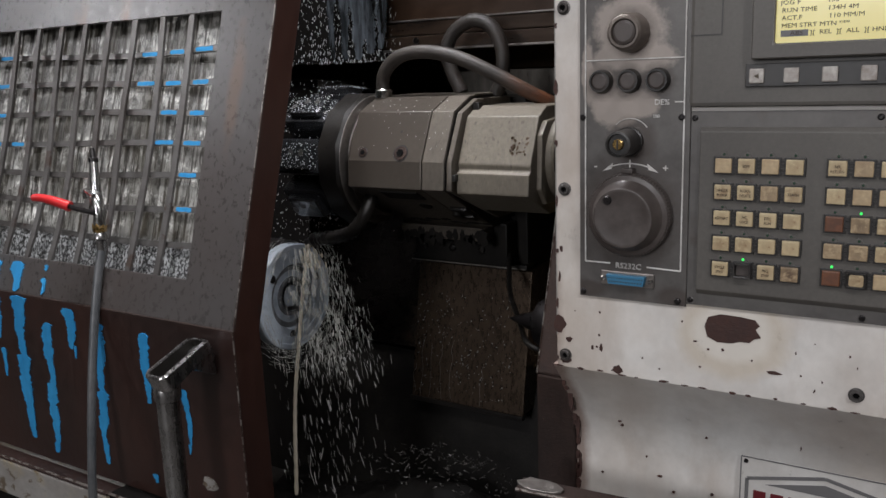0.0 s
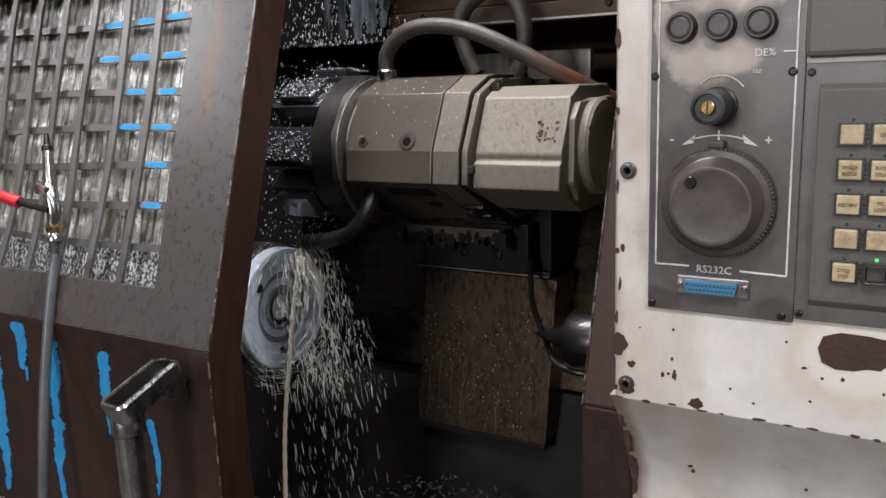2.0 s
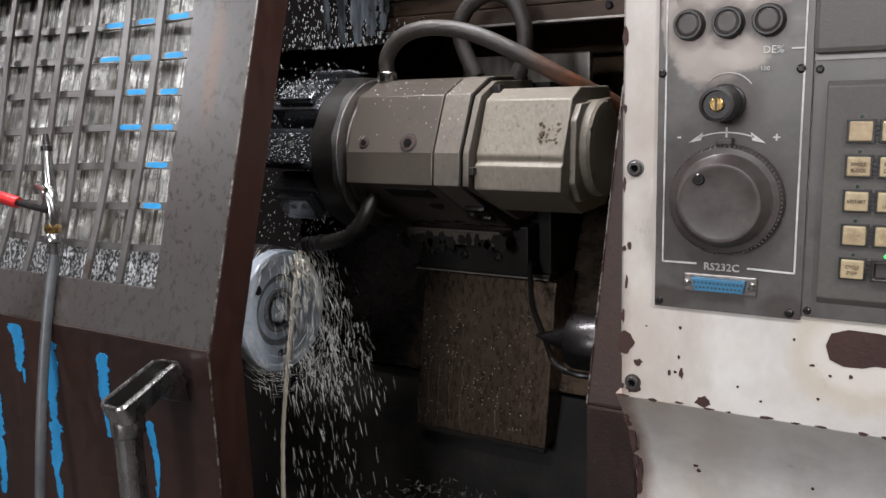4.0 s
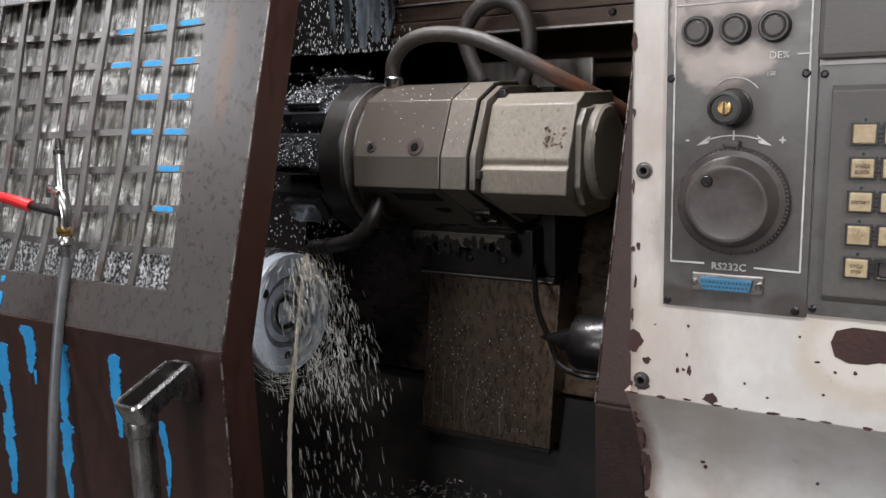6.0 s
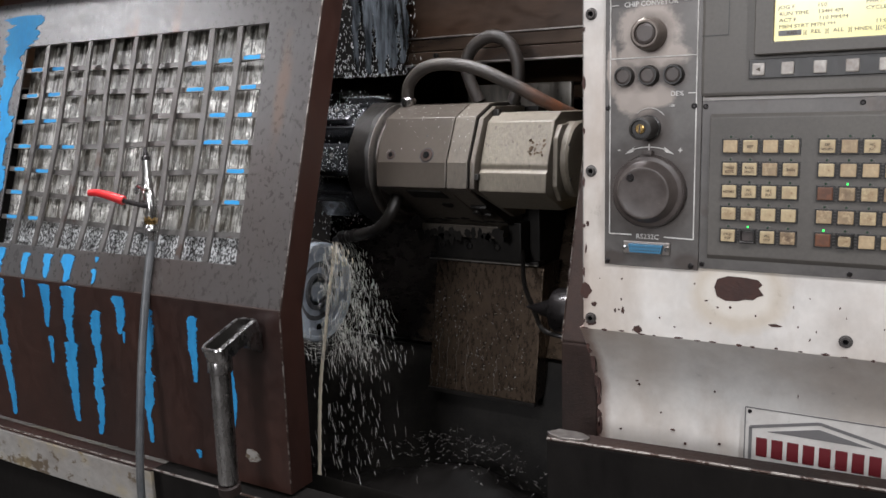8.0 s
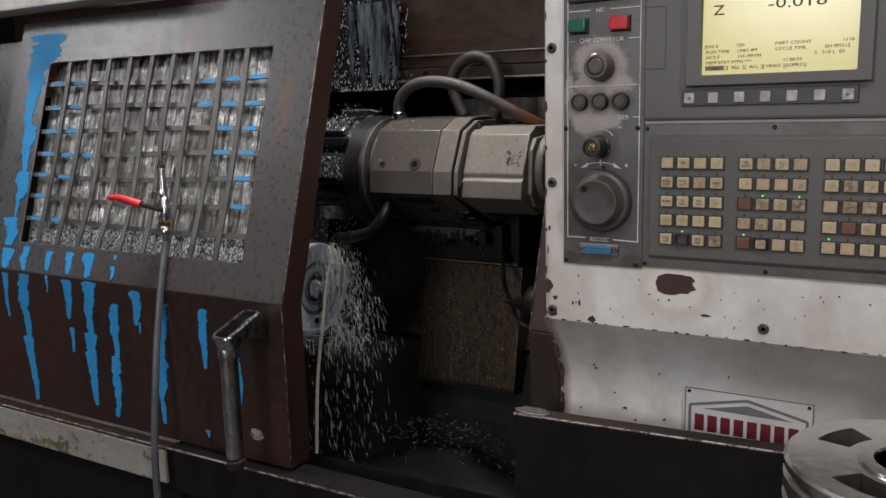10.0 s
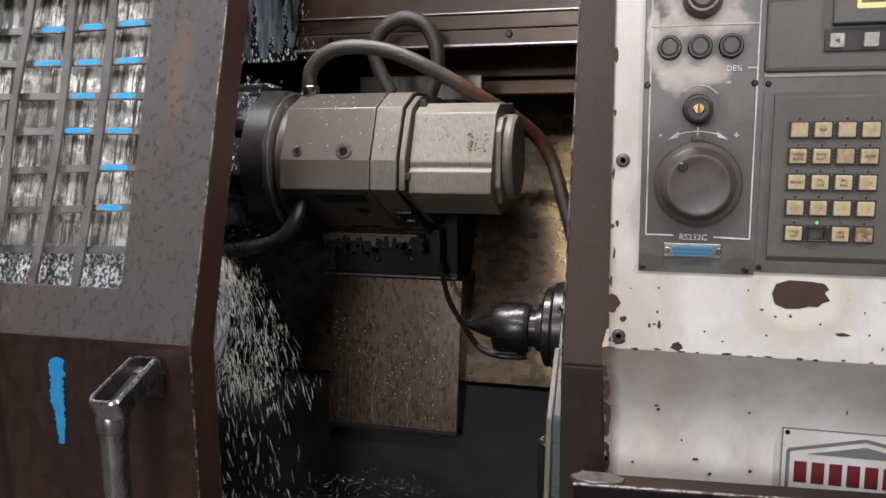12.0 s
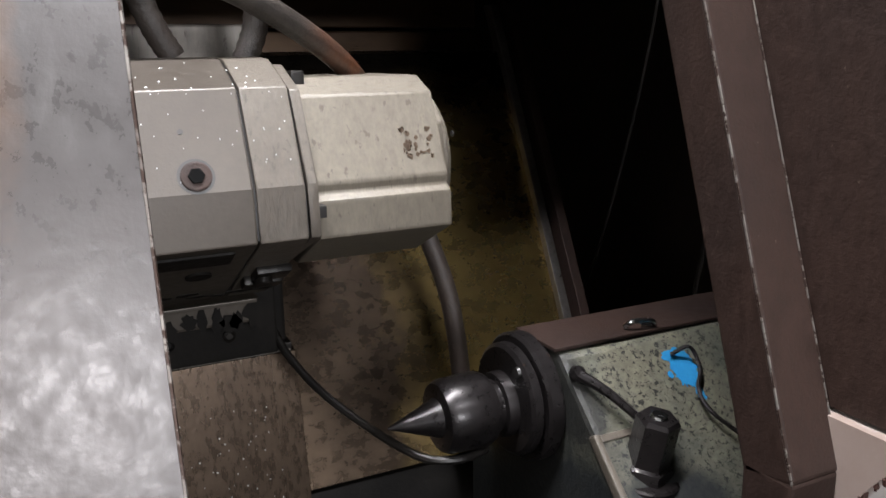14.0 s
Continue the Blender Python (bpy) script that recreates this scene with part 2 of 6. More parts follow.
HOUSING = material("oily_cast_housing", (0.088, 0.074, 0.059), (0.064, 0.053, 0.042), (0.045, 0.036, 0.029), (0.3, 0.48), 0.25, 7, 110, (1, 1, 1), 0.1, 260, 0.74, 0.25)
stain_or_shade_at(HOUSING, (0.045, 0.036, 0.029), (-0.80, 1.40), (0.115, 0.1), 0.8, 1.1, 0.5, 9)
stained(HOUSING, (0.06, 0.046, 0.036), 30, (1, 1, 0.1), 0.6, 0.1, 0.5, 15)
MOTOR = material("cream_crackled_paint", (0.165, 0.143, 0.11), (0.13, 0.11, 0.084), (0.075, 0.058, 0.042), (0.42, 0.6), 0.05, 5, 150, (1, 1, 0.5), 0.5, 240, 0.76, 0.3, bump_stretch=(1, 1, 0.3), chip_scale=70.0)
JOINT = material("greasy_crackled_paint", (0.12, 0.102, 0.08), (0.088, 0.073, 0.058), (0.055, 0.044, 0.034), (0.38, 0.56), 0.05, 7, 150, (1, 1, 0.5), 0.45, 240, 0.76, 0.3, bump_stretch=(1, 1, 0.3), chip_scale=80.0)
stained(MOTOR, (0.05, 0.04, 0.03), 150, (1, 1, 0.35), 0.6, 0.05, 0.6, 12)
stained(JOINT, (0.045, 0.036, 0.028), 150, (1, 1, 0.35), 0.6, 0.05, 0.6, 18)
SCRAPED = material("pale_scraped_plate", (0.34, 0.315, 0.28), (0.2, 0.175, 0.15), (0.07, 0.055, 0.045), (0.25, 0.45), 0.35, 10, 90, (1, 1, 0.2), 0.2, 200, 0.58, 0.4, chip_scale=40.0)
OIL_BLACK = material("oil_black_steel", (0.012, 0.0105, 0.01), (0.022, 0.019, 0.016), (0.06, 0.052, 0.044), (0.25, 0.5), 0.3, 12, 120, (1, 1, 1), 0.25, 200, 0.7, 0.4)
DARK_IN = material("near_black_sheet", (0.012, 0.0105, 0.0095), (0.008, 0.007, 0.0065), (0.03, 0.023, 0.018), (0.45, 0.7), 0.0, 5, 60, (1, 1, 0.4), 0.15, 150, 0.68, 0.4, shine=0.08)
BROWN_IN = material("brown_oil_film_sheet", (0.06, 0.028, 0.012), (0.034, 0.019, 0.011), (0.02, 0.014, 0.01), (0.26, 0.5), 0.3, 4, 70, (0.4, 1, 1), 0.1, 150, 0.66, 0.35)
stained(BROWN_IN, (0.11, 0.05, 0.015), 6, (0.5, 1, 0.6), 0.55, 0.2, 0.7, 8)
COVER = material("drip_stained_way_cover", (0.115, 0.081, 0.056), (0.07, 0.049, 0.035), (0.26, 0.19, 0.13), (0.2, 0.38), 0.75, 5, 160, (1, 1, 0.35), 0.12, 200, 0.8, 0.28)
stained(COVER, (0.2, 0.14, 0.09), 90, (1, 1, 0.6), 0.66, 0.06, 0.5, 3)
STEEL = material("machined_steel", (0.55, 0.54, 0.53), (0.4, 0.39, 0.38), None, (0.15, 0.3), 1.0, 14, 160, (1, 1, 1), 0.05, 300)
DARK_STEEL = material("dark_hardened_steel", (0.028, 0.024, 0.024), (0.016, 0.014, 0.014), (0.06, 0.038, 0.026), (0.22, 0.4), 0.6, 14, 120, (1, 1, 1), 0.12, 200, 0.66, 0.3, coat=0.08)
GREEN = material("chipped_green_grey_paint", (0.175, 0.165, 0.12), (0.09, 0.095, 0.078), (0.018, 0.018, 0.016), (0.3, 0.55), 0.1, 16, 130, (1, 1, 1), 0.5, 190, 0.54, 0.45, chip_scale=190.0)
stain_or_shade_at(GREEN, (0.017, 0.019, 0.021), (-0.35, 0.98), (0.1, 0.125), 0.93, 0.25, 0.25, 30)
stain_or_shade_at(GREEN, (0.02, 0.02, 0.02), (-0.4, 1.15), (0.03, 0.05), 0.85, 0.5, 0.5, 40, 4)
RUBBER = material("greasy_black_hose", (0.022, 0.018, 0.015), (0.04, 0.03, 0.024), (0.09, 0.055, 0.035), (0.4, 0.62), 0.0, 14, 120, (1, 1, 1), 0.6, 260, 0.66, 0.4, chip_scale=120.0)
HOSE_GREY = material("grey_air_hose", (0.05, 0.055, 0.06), (0.085, 0.085, 0.085), None, (0.3, 0.45), 0.0, 12, 120, (1, 1, 1), 0.05, 300)
RED = plain("red_plastic", (0.42, 0.012, 0.014), 0.35)
GREEN_BTN = plain("green_button_plastic", (0.006, 0.09, 0.05), 0.25, coat=0.4)
RED_BTN = plain("red_button_plastic", (0.45, 0.012, 0.02), 0.25, coat=0.4)
BRASS = material("brass", (0.6, 0.4, 0.16), (0.42, 0.27, 0.1), None, (0.2, 0.35), 1.0, 40, 160, (1, 1, 1), 0.03, 300)
CONN_BLUE = plain("blue_connector_plastic", (0.035, 0.15, 0.26), 0.4)
LED_GREEN = plain("green_led", (0.05, 1.0, 0.15), 0.3, emit=1.3)
LED_OFF = plain("unlit_led", (0.02, 0.05, 0.03), 0.25)
SILL = material("flaked_white_sill_paint", (0.34, 0.33, 0.31), (0.25, 0.23, 0.21), (0.1, 0.075, 0.05), (0.35, 0.6), 0.1, 6, 90, (0.6, 1, 1), 0.15, 220, 0.55, 0.3)
stained(SILL, (0.3, 0.24, 0.13), 7, (1, 1, 1), 0.55, 0.1, 0.6, 2)
ALU = material("turned_aluminium", (0.62, 0.6, 0.57), (0.45, 0.43, 0.4), None, (0.14, 0.26), 0.95, 10, 150, (1, 1, 1), 0.03, 300)
CONCRETE = material("stained_concrete", (0.16, 0.15, 0.14), (0.09, 0.083, 0.075), (0.06, 0.055, 0.05), (0.5, 0.8), 0, 1.5, 30, (1, 1, 1), 0.2, 120)
PLASTER = material("hall_plaster", (0.4, 0.39, 0.37), (0.32, 0.31, 0.29), None, (0.7, 0.9), 0, 0.8, 20, (1, 1, 1), 0.1, 80, 0.7, 0.1)
# Pale blue streaks in the colour paint bluish reflections on the wet film.
SPLASH = material("wet_film_painted_sheen", (0.03, 0.034, 0.038), (0.19, 0.215, 0.24), (0.012, 0.0125, 0.013), (0.1, 0.25), 0.2, 60, 120, (1, 1, 0.16), 0.3, 60, 0.52, 0.4, chip_scale=30.0)


def water_material():
    m = bpy.data.materials.new("milky_coolant")
    m.use_nodes = True
    b = m.node_tree.nodes["Principled BSDF"]
    b.inputs["Base Color"].default_value = (0.86, 0.85, 0.8, 1)
    b.inputs["Roughness"].default_value, b.inputs["IOR"].default_value = 0.12, 1.33
    b.inputs["Transmission Weight"].default_value = 0.7
    return m


def pane_material():
    """Scratched wet plastic sheet: pale upright streaks and run marks over a dull brown-grey ground, bright wet speckle at the foot."""
    m = bpy.data.materials.new("streaked_wet_plastic")
    m.use_nodes = True
    nt = m.node_tree
    b = nt.nodes["Principled BSDF"]
    tc = nt.nodes.new("ShaderNodeTexCoord").outputs["Object"]
    streak = noise_out(nt, tc, 58, 9, 0.74, (1.6, 1, 0.13), 2)
    patch = noise_out(nt, tc, 15, 5, 0.65, (1, 1, 1.6), 7)
    grain = noise_out(nt, tc, 230, 4, 0.7, (1, 1, 0.7), 1)
    a = mix(nt, ramp(nt, streak, [(0.46, grey(0)), (0.51, grey(1))]), (0.045, 0.038, 0.03), (0.82, 0.81, 0.76))
    a = mix(nt, ramp(nt, patch, [(0.42, grey(0)), (0.47, grey(1))]), a, mix(nt, 0.6, a, (0.045, 0.038, 0.028)))
    mesh = noise_out(nt, tc, 150, 4, 0.7, (1, 1, 0.5), 31)
    a = mix(nt, ramp(nt, mesh, [(0.5, grey(0)), (0.6, grey(0.75))]), a, (0.03, 0.027, 0.02))
    film = noise_out(nt, tc, 6, 4, 0.6, (1.4, 1, 0.7), 14)
    a = mix(nt, ramp(nt, film, [(0.47, grey(0)), (0.6, grey(0.6))]), a, (0.04, 0.034, 0.022))
    sep = nt.nodes.new("ShaderNodeSeparateXYZ")
    nt.links.new(tc, sep.inputs[0])
    speck = mix(nt, ramp(nt, grain, [(0.48, grey(0)), (0.55, grey(1))]), (0.02, 0.019, 0.018), (0.45, 0.46, 0.46))
    low = nt.nodes.new("ShaderNodeMapRange")
    low.inputs[1].default_value, low.inputs[2].default_value, low.inputs[3].default_value, low.inputs[4].default_value = 0.118, 0.1, 0, 1
    nt.links.new(sep.outputs[2], low.inputs[0])
    nt.links.new(mix(nt, low.outputs[0], a, speck), b.inputs["Base Color"])
    b.inputs["Roughness"].default_value = 0.28
    bn = nt.nodes.new("ShaderNodeBump")
    bn.inputs["Strength"].default_value, bn.inputs["Distance"].default_value = 0.5, 0.003
    nt.links.new(streak, bn.inputs["Height"])
    nt.links.new(bn.outputs[0], b.inputs["Normal"])
    return m


def screen_material():
    m = bpy.data.materials.new("lit_yellow_screen")
    m.use_nodes = True
    nt = m.node_tree
    b = nt.nodes["Principled BSDF"]
    tc = nt.nodes.new("ShaderNodeTexCoord").outputs["Object"]
    n = noise_out(nt, tc, 14, 4, 0.6)
    col = mix(nt, ramp(nt, n, [(0.35, grey(0)), (0.7, grey(1))]), (0.86, 0.75, 0.28), (0.8, 0.68, 0.22))
    nt.links.new(col, b.inputs["Emission Color"])
    b.inputs["Emission Strength"].default_value = 0.85
    b.inputs["Base Color"].default_value = (0.3, 0.27, 0.14, 1)
    b.inputs["Roughness"].default_value = 0.2
    return m


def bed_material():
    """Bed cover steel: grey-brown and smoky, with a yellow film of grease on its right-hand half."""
    m = material("greasy_bed_steel", (0.13, 0.092, 0.062), (0.06, 0.043, 0.032), None, (0.2, 0.36), 0.9, 3.5, 60, (0.7, 1, 1), 0.12, 120, 0.74, 0.3)
    nt = m.node_tree
    b = nt.nodes["Principled BSDF"]
    col = b.inputs["Base Color"].links[0].from_socket
    tc = nt.nodes.new("ShaderNodeTexCoord").outputs["Object"]
    sep = nt.nodes.new("ShaderNodeSeparateXYZ")
    nt.links.new(tc, sep.inputs[0])
    wob = nt.nodes.new("ShaderNodeMath")
    wob.operation = "MULTIPLY_ADD"
    wob.inputs[1].default_value = 0.22
    nt.links.new(noise_out(nt, tc, 9, 4, 0.6), wob.inputs[0])
    nt.links.new(sep.outputs[0], wob.inputs[2])
    rng = nt.nodes.new("ShaderNodeMapRange")
    rng.inputs[1].default_value, rng.inputs[2].default_value = -0.36, -0.25
    nt.links.new(wob.outputs[0], rng.inputs[0])
    nt.links.new(mix(nt, rng.outputs[0], col, mix(nt, noise_out(nt, tc, 16, 5, 0.65), (0.5, 0.36, 0.125), (0.24, 0.165, 0.075))), b.inputs["Base Color"])
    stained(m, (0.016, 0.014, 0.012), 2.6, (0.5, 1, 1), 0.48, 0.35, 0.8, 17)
    # Darkening by height paints the shade along the sheet's upper edge.
    top_shade = nt.nodes.new("ShaderNodeMapRange")
    top_shade.inputs[1].default_value, top_shade.inputs[2].default_value = 1.45, 1.52
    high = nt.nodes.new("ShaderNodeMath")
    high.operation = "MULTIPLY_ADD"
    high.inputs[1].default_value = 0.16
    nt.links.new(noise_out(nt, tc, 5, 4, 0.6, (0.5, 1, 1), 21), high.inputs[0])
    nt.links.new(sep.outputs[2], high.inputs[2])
    nt.links.new(high.outputs[0], top_shade.inputs[0])
    nt.links.new(mix(nt, top_shade.outputs[0], b.inputs["Base Color"].links[0].from_socket, (0.02, 0.016, 0.012)), b.inputs["Base Color"])
    return m


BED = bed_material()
# Shade left of the way cover, painted on the bed as a near-black patch.
stain_or_shade_at(BED, (0.007, 0.006, 0.0055), (-1.05, 1.2), (0.21, 0.4), 0.96, 0.3, 0.3, 12)
REAR = material("scraped_brown_cover", (0.125, 0.07, 0.033), (0.064, 0.037, 0.02), (0.04, 0.03, 0.025), (0.25, 0.45), 0.5, 5, 70, (0.3, 1, 1), 0.1, 150, 0.64, 0.3)
RAIL = material("worn_head_rail", (0.1, 0.064, 0.042), (0.052, 0.034, 0.024), (0.035, 0.026, 0.021), (0.25, 0.45), 0.5, 4, 80, (0.3, 1, 1), 0.1, 150, 0.6, 0.3)
FOAM = material("milky_coolant_foam", (0.75, 0.75, 0.73), (0.6, 0.61, 0.61), None, (0.1, 0.25), 0.0, 30, 200, (1, 1, 1), 0.0)
WET_STEEL = material("wet_dark_steel", (0.055, 0.057, 0.062), (0.03, 0.031, 0.034), (0.16, 0.165, 0.175), (0.12, 0.3), 0.6, 16, 120, (1, 1, 1), 0.4, 160, 0.66, 0.35, coat=0.6)
POLISHED = material("hand_polished_steel", (0.46, 0.45, 0.445), (0.26, 0.25, 0.245), (0.1, 0.07, 0.055), (0.2, 0.36), 1.0, 14, 120, (1, 1, 0.4), 0.05, 300, 0.7, 0.25)
CHUCK = material("wet_turned_steel", (0.52, 0.57, 0.64), (0.34, 0.38, 0.43), None, (0.12, 0.28), 0.3, 12, 120, (1, 1, 1), 0.05, 300, 0.7, 0.2, coat=0.5)
CHIP = material("wet_grey_chips", (0.16, 0.15, 0.14), (0.05, 0.045, 0.04), None, (0.15, 0.35), 0.6, 60, 200, (1, 1, 1), 0.1, 300)
HOSE_STAINED = material("greasy_hose_with_rust_film", (0.03, 0.025, 0.021), (0.05, 0.04, 0.033), (0.085, 0.06, 0.04), (0.38, 0.6), 0.0, 14, 120, (1, 1, 1), 0.5, 260, 0.66, 0.4, chip_scale=120.0)
def rust_film(m, colour, x0, x1):
    """A film of rusty grease that begins along the length and ends past the bend."""
    nt = m.node_tree
    b = nt.nodes["Principled BSDF"]
    tc = nt.nodes.new("ShaderNodeTexCoord").outputs["Object"]
    sep = nt.nodes.new("ShaderNodeSeparateXYZ")
    nt.links.new(tc, sep.inputs[0])
    rng = nt.nodes.new("ShaderNodeMapRange")
    rng.inputs[1].default_value, rng.inputs[2].default_value, rng.inputs[4].default_value = x0, x1, 1.0
    nt.links.new(sep.outputs[0], rng.inputs[0])
    worn = ramp(nt, noise_out(nt, tc, 40, 4, 0.6), [(0.35, grey(0.3)), (0.6, grey(1))])
    span = ramp(nt, rng.outputs[0], [(0.0, grey(0)), (0.4, grey(0.8)), (0.75, grey(0.9)), (0.95, grey(0.05))])
    fac = mix(nt, 1.0, span, worn, "MULTIPLY")
    nt.links.new(mix(nt, fac, b.inputs["Base Color"].links[0].from_socket, colour), b.inputs["Base Color"])


rust_film(HOSE_STAINED, (0.14, 0.046, 0.017), -0.6, -0.42)
BORE = material("wet_ringed_bore", (0.2, 0.205, 0.215), (0.12, 0.12, 0.125), None, (0.15, 0.3), 0.2, 20, 160, (1, 1, 1), 0.1, 300, coat=0.4)
# Near-black for oil, and for shade painted into slots and under the turret.
SHADE_OIL_BLACK = material("shade_and_oil_black", (0.011, 0.01, 0.009), (0.018, 0.016, 0.014), (0.03, 0.025, 0.02), (0.4, 0.6), 0.0, 20, 120, (1, 1, 1), 0.2, 200, 0.72, 0.3, shine=0.1)
BACK_IN = material("brown_black_inner_sheet", (0.075, 0.052, 0.038), (0.045, 0.034, 0.027), (0.11, 0.065, 0.04), (0.4, 0.65), 0.0, 3, 50, (1, 1, 0.4), 0.15, 150, 0.7, 0.4)
MATT_BLACK = plain("matt_black_hole", (0.004, 0.004, 0.004), 0.9)
MATT_BLACK.node_tree.nodes["Principled BSDF"].inputs["Specular IOR Level"].default_value = 0.05
WATER, PANE, SCREEN = water_material(), pane_material(), screen_material()


# ---- mesh helpers ----
def soften(bm, width, segments=2):
    if width:
        edges = [e for e in bm.edges if len(e.link_faces) == 2 and e.calc_face_angle(0) > 0.5]
        bmesh.ops.bevel(bm, geom=edges, offset=width, segments=segments, affect="EDGES", profile=0.6)
    return bm


def box(x0, x1, y0, y1, z0, z1, bev=0.002):
    bm = bmesh.new()
    bmesh.ops.create_cube(bm, size=1)
    for v in bm.verts:
        v.co = Vector((x0 + (v.co.x + 0.5) * (x1 - x0), y0 + (v.co.y + 0.5) * (y1 - y0), z0 + (v.co.z + 0.5) * (z1 - z0)))
    return soften(bm, bev)


def prism(profile, x0, x1, bev=0.002):
    """A closed outline in y and z, drawn out along x."""
    bm = bmesh.new()
    a = [bm.verts.new((x0, y, z)) for y, z in profile]
    b = [bm.verts.new((x1, y, z)) for y, z in profile]
    n = len(profile)
    for i in range(n):
        bm.faces.new((a[i], a[(i + 1) % n], b[(i + 1) % n], b[i]))
    bm.faces.new(a[::-1])
    bm.faces.new(b)
    bmesh.ops.recalc_face_normals(bm, faces=bm.faces)
    return soften(bm, bev)


def slab(outline, depth, bev=0.0):
    """A flat outline in x and z, from y = 0 back to y = depth."""
    bm = bmesh.new()
    a = [bm.verts.new((x, 0, z)) for x, z in outline]
    b = [bm.verts.new((x, depth, z)) for x, z in outline]
    n = len(outline)
    for i in range(n):
        bm.faces.new((a[i], a[(i + 1) % n], b[(i + 1) % n], b[i]))
    bm.faces.new(a[::-1])
    bm.faces.new(b)
    bmesh.ops.recalc_face_normals(bm, faces=bm.faces)
    return soften(bm, bev)


def turned(profile, centre, axis, seg=40):
    """A turned body: pairs of distance along the axis and radius."""
    q = Vector(axis).normalized().to_track_quat("Z", "Y").to_matrix()
    c = Vector(centre)
    bm = bmesh.new()
    rings = []
    for d, r in profile:
        rings.append([bm.verts.new(c + q @ Vector((r * math.cos(2 * math.pi * k / seg), r * math.sin(2 * math.pi * k / seg), d))) for k in range(seg)])
    for a, b in zip(rings, rings[1:]):
        for k in range(seg):
            bm.faces.new((a[k], a[(k + 1) % seg], b[(k + 1) % seg], b[k]))
    bm.faces.new(rings[0][::-1])
    bm.faces.new(rings[-1])
    bmesh.ops.recalc_face_normals(bm, faces=bm.faces)
    return bm


def rod(p0, p1, r, seg=20, bev=0.0):
    length = (Vector(p1) - Vector(p0)).length
    b = bev or min(r * 0.15, length * 0.2)
    return turned([(0, r - b), (b, r), (length - b, r), (length, r - b)], p0, Vector(p1) - Vector(p0), seg)


def curve_points(pts, steps=8):
    p = [Vector(q) for q in pts]
    p = [2 * p[0] - p[1]] + p + [2 * p[-1] - p[-2]]
    out = []
    for i in range(1, len(p) - 2):
        for k in range(steps):
            t = k / steps
            out.append(0.5 * (2 * p[i] + (p[i + 1] - p[i - 1]) * t + (2 * p[i - 1] - 5 * p[i] + 4 * p[i + 1] - p[i + 2]) * t * t
                              + (3 * p[i] - p[i - 1] - 3 * p[i + 1] + p[i + 2]) * t ** 3))
    return out + [p[-2]]


def tube(pts, r, seg=12, steps=8, ribs=0.0):
    """A round hose through the points; ribs: unevenness of its radius."""
    line = curve_points(pts, steps)
    bm = bmesh.new()
    rings, up = [], Vector((0.13, 0.9, 0.4))
    for i, c in enumerate(line):
        d = (line[min(i + 1, len(line) - 1)] - line[max(i - 1, 0)]).normalized()
        s = d.cross(up).normalized()
        u = s.cross(d).normalized()
        up = u
        rr = (r[0] + (r[1] - r[0]) * i / (len(line) - 1)) if isinstance(r, tuple) else r
        rr *= 1 + ribs * (i % 2)
        rings.append([bm.verts.new(c + rr * (math.cos(2 * math.pi * k / seg) * s + math.sin(2 * math.pi * k / seg) * u)) for k in range(seg)])
    for a, b in zip(rings, rings[1:]):
        for k in range(seg):
            bm.faces.new((a[k], a[(k + 1) % seg], b[(k + 1) % seg], b[k]))
    bm.faces.new(rings[0][::-1])
    bm.faces.new(rings[-1])
    bmesh.ops.recalc_face_normals(bm, faces=bm.faces)
    return bm


def joined(*bms):
    out = bmesh.new()
    for b in bms:
        me = bpy.data.meshes.new("t")
        b.to_mesh(me)
        b.free()
        out.from_mesh(me)
        bpy.data.meshes.remove(me)
    return out


def moved(bm, m):
    bmesh.ops.transform(bm, matrix=m, verts=bm.verts)
    return bm


def part(name, bm, mat, parent=None, label="", smooth=True):
    me = bpy.data.meshes.new(name)
    bm.to_mesh(me)
    bm.free()
    me.materials.append(mat)
    if smooth:
        me.shade_smooth()
        me.set_sharp_from_angle(angle=radians(32))
        sizes = sorted(p.area for p in me.polygons)
        if len(sizes) < 160:
            for p in me.polygons:
                p.use_smooth = p.area < 6 * sizes[len(sizes) // 2]
    ob = new(name, me)
    ob.parent = parent
    if label:
        ob["label"] = label
    return ob


def thing(name, label, category, group="", kind=""):
    return tagged(new(name), label, category, group, kind)


def lone(name, bm, mat, label, category, group="", kind="", smooth=True):
    return tagged(part(name, bm, mat, None, "", smooth), label, category, group, kind)


def lettering(name, text, x, z, size, y, mat, parent, align="CENTER", squeeze=1.0, bold=0.0):
    """Flat raised letters that face the front, base line at z."""
    cu = bpy.data.curves.new("letters", "FONT")
    cu.body, cu.size, cu.align_x, cu.extrude, cu.resolution_u, cu.offset = text, size, align, 0.0002, 2, bold
    ob = new("letters", cu)
    dg = bpy.context.evaluated_depsgraph_get()
    me = bpy.data.meshes.new_from_object(ob.evaluated_get(dg))
    bpy.data.objects.remove(ob)
    me.transform(pose(x, y, z, 90) @ Matrix.Diagonal((squeeze, 1, 1, 1)))
    me.name = name
    me.materials.clear()
    me.materials.append(mat)
    ob = new(name, me)
    ob.parent = parent
    return ob


def ragged(cx, cz, w, h, seed, n=22, rough=0.25):
    """An uneven closed outline in x and z."""
    rnd = random.Random(seed)
    return [(cx + 0.5 * w * math.cos(a) * (1 + rough * rnd.uniform(-1, 1)), cz + 0.5 * h * math.sin(a) * (1 + rough * rnd.uniform(-1, 1)))
            for a in [2 * math.pi * k / n for k in range(n)]]


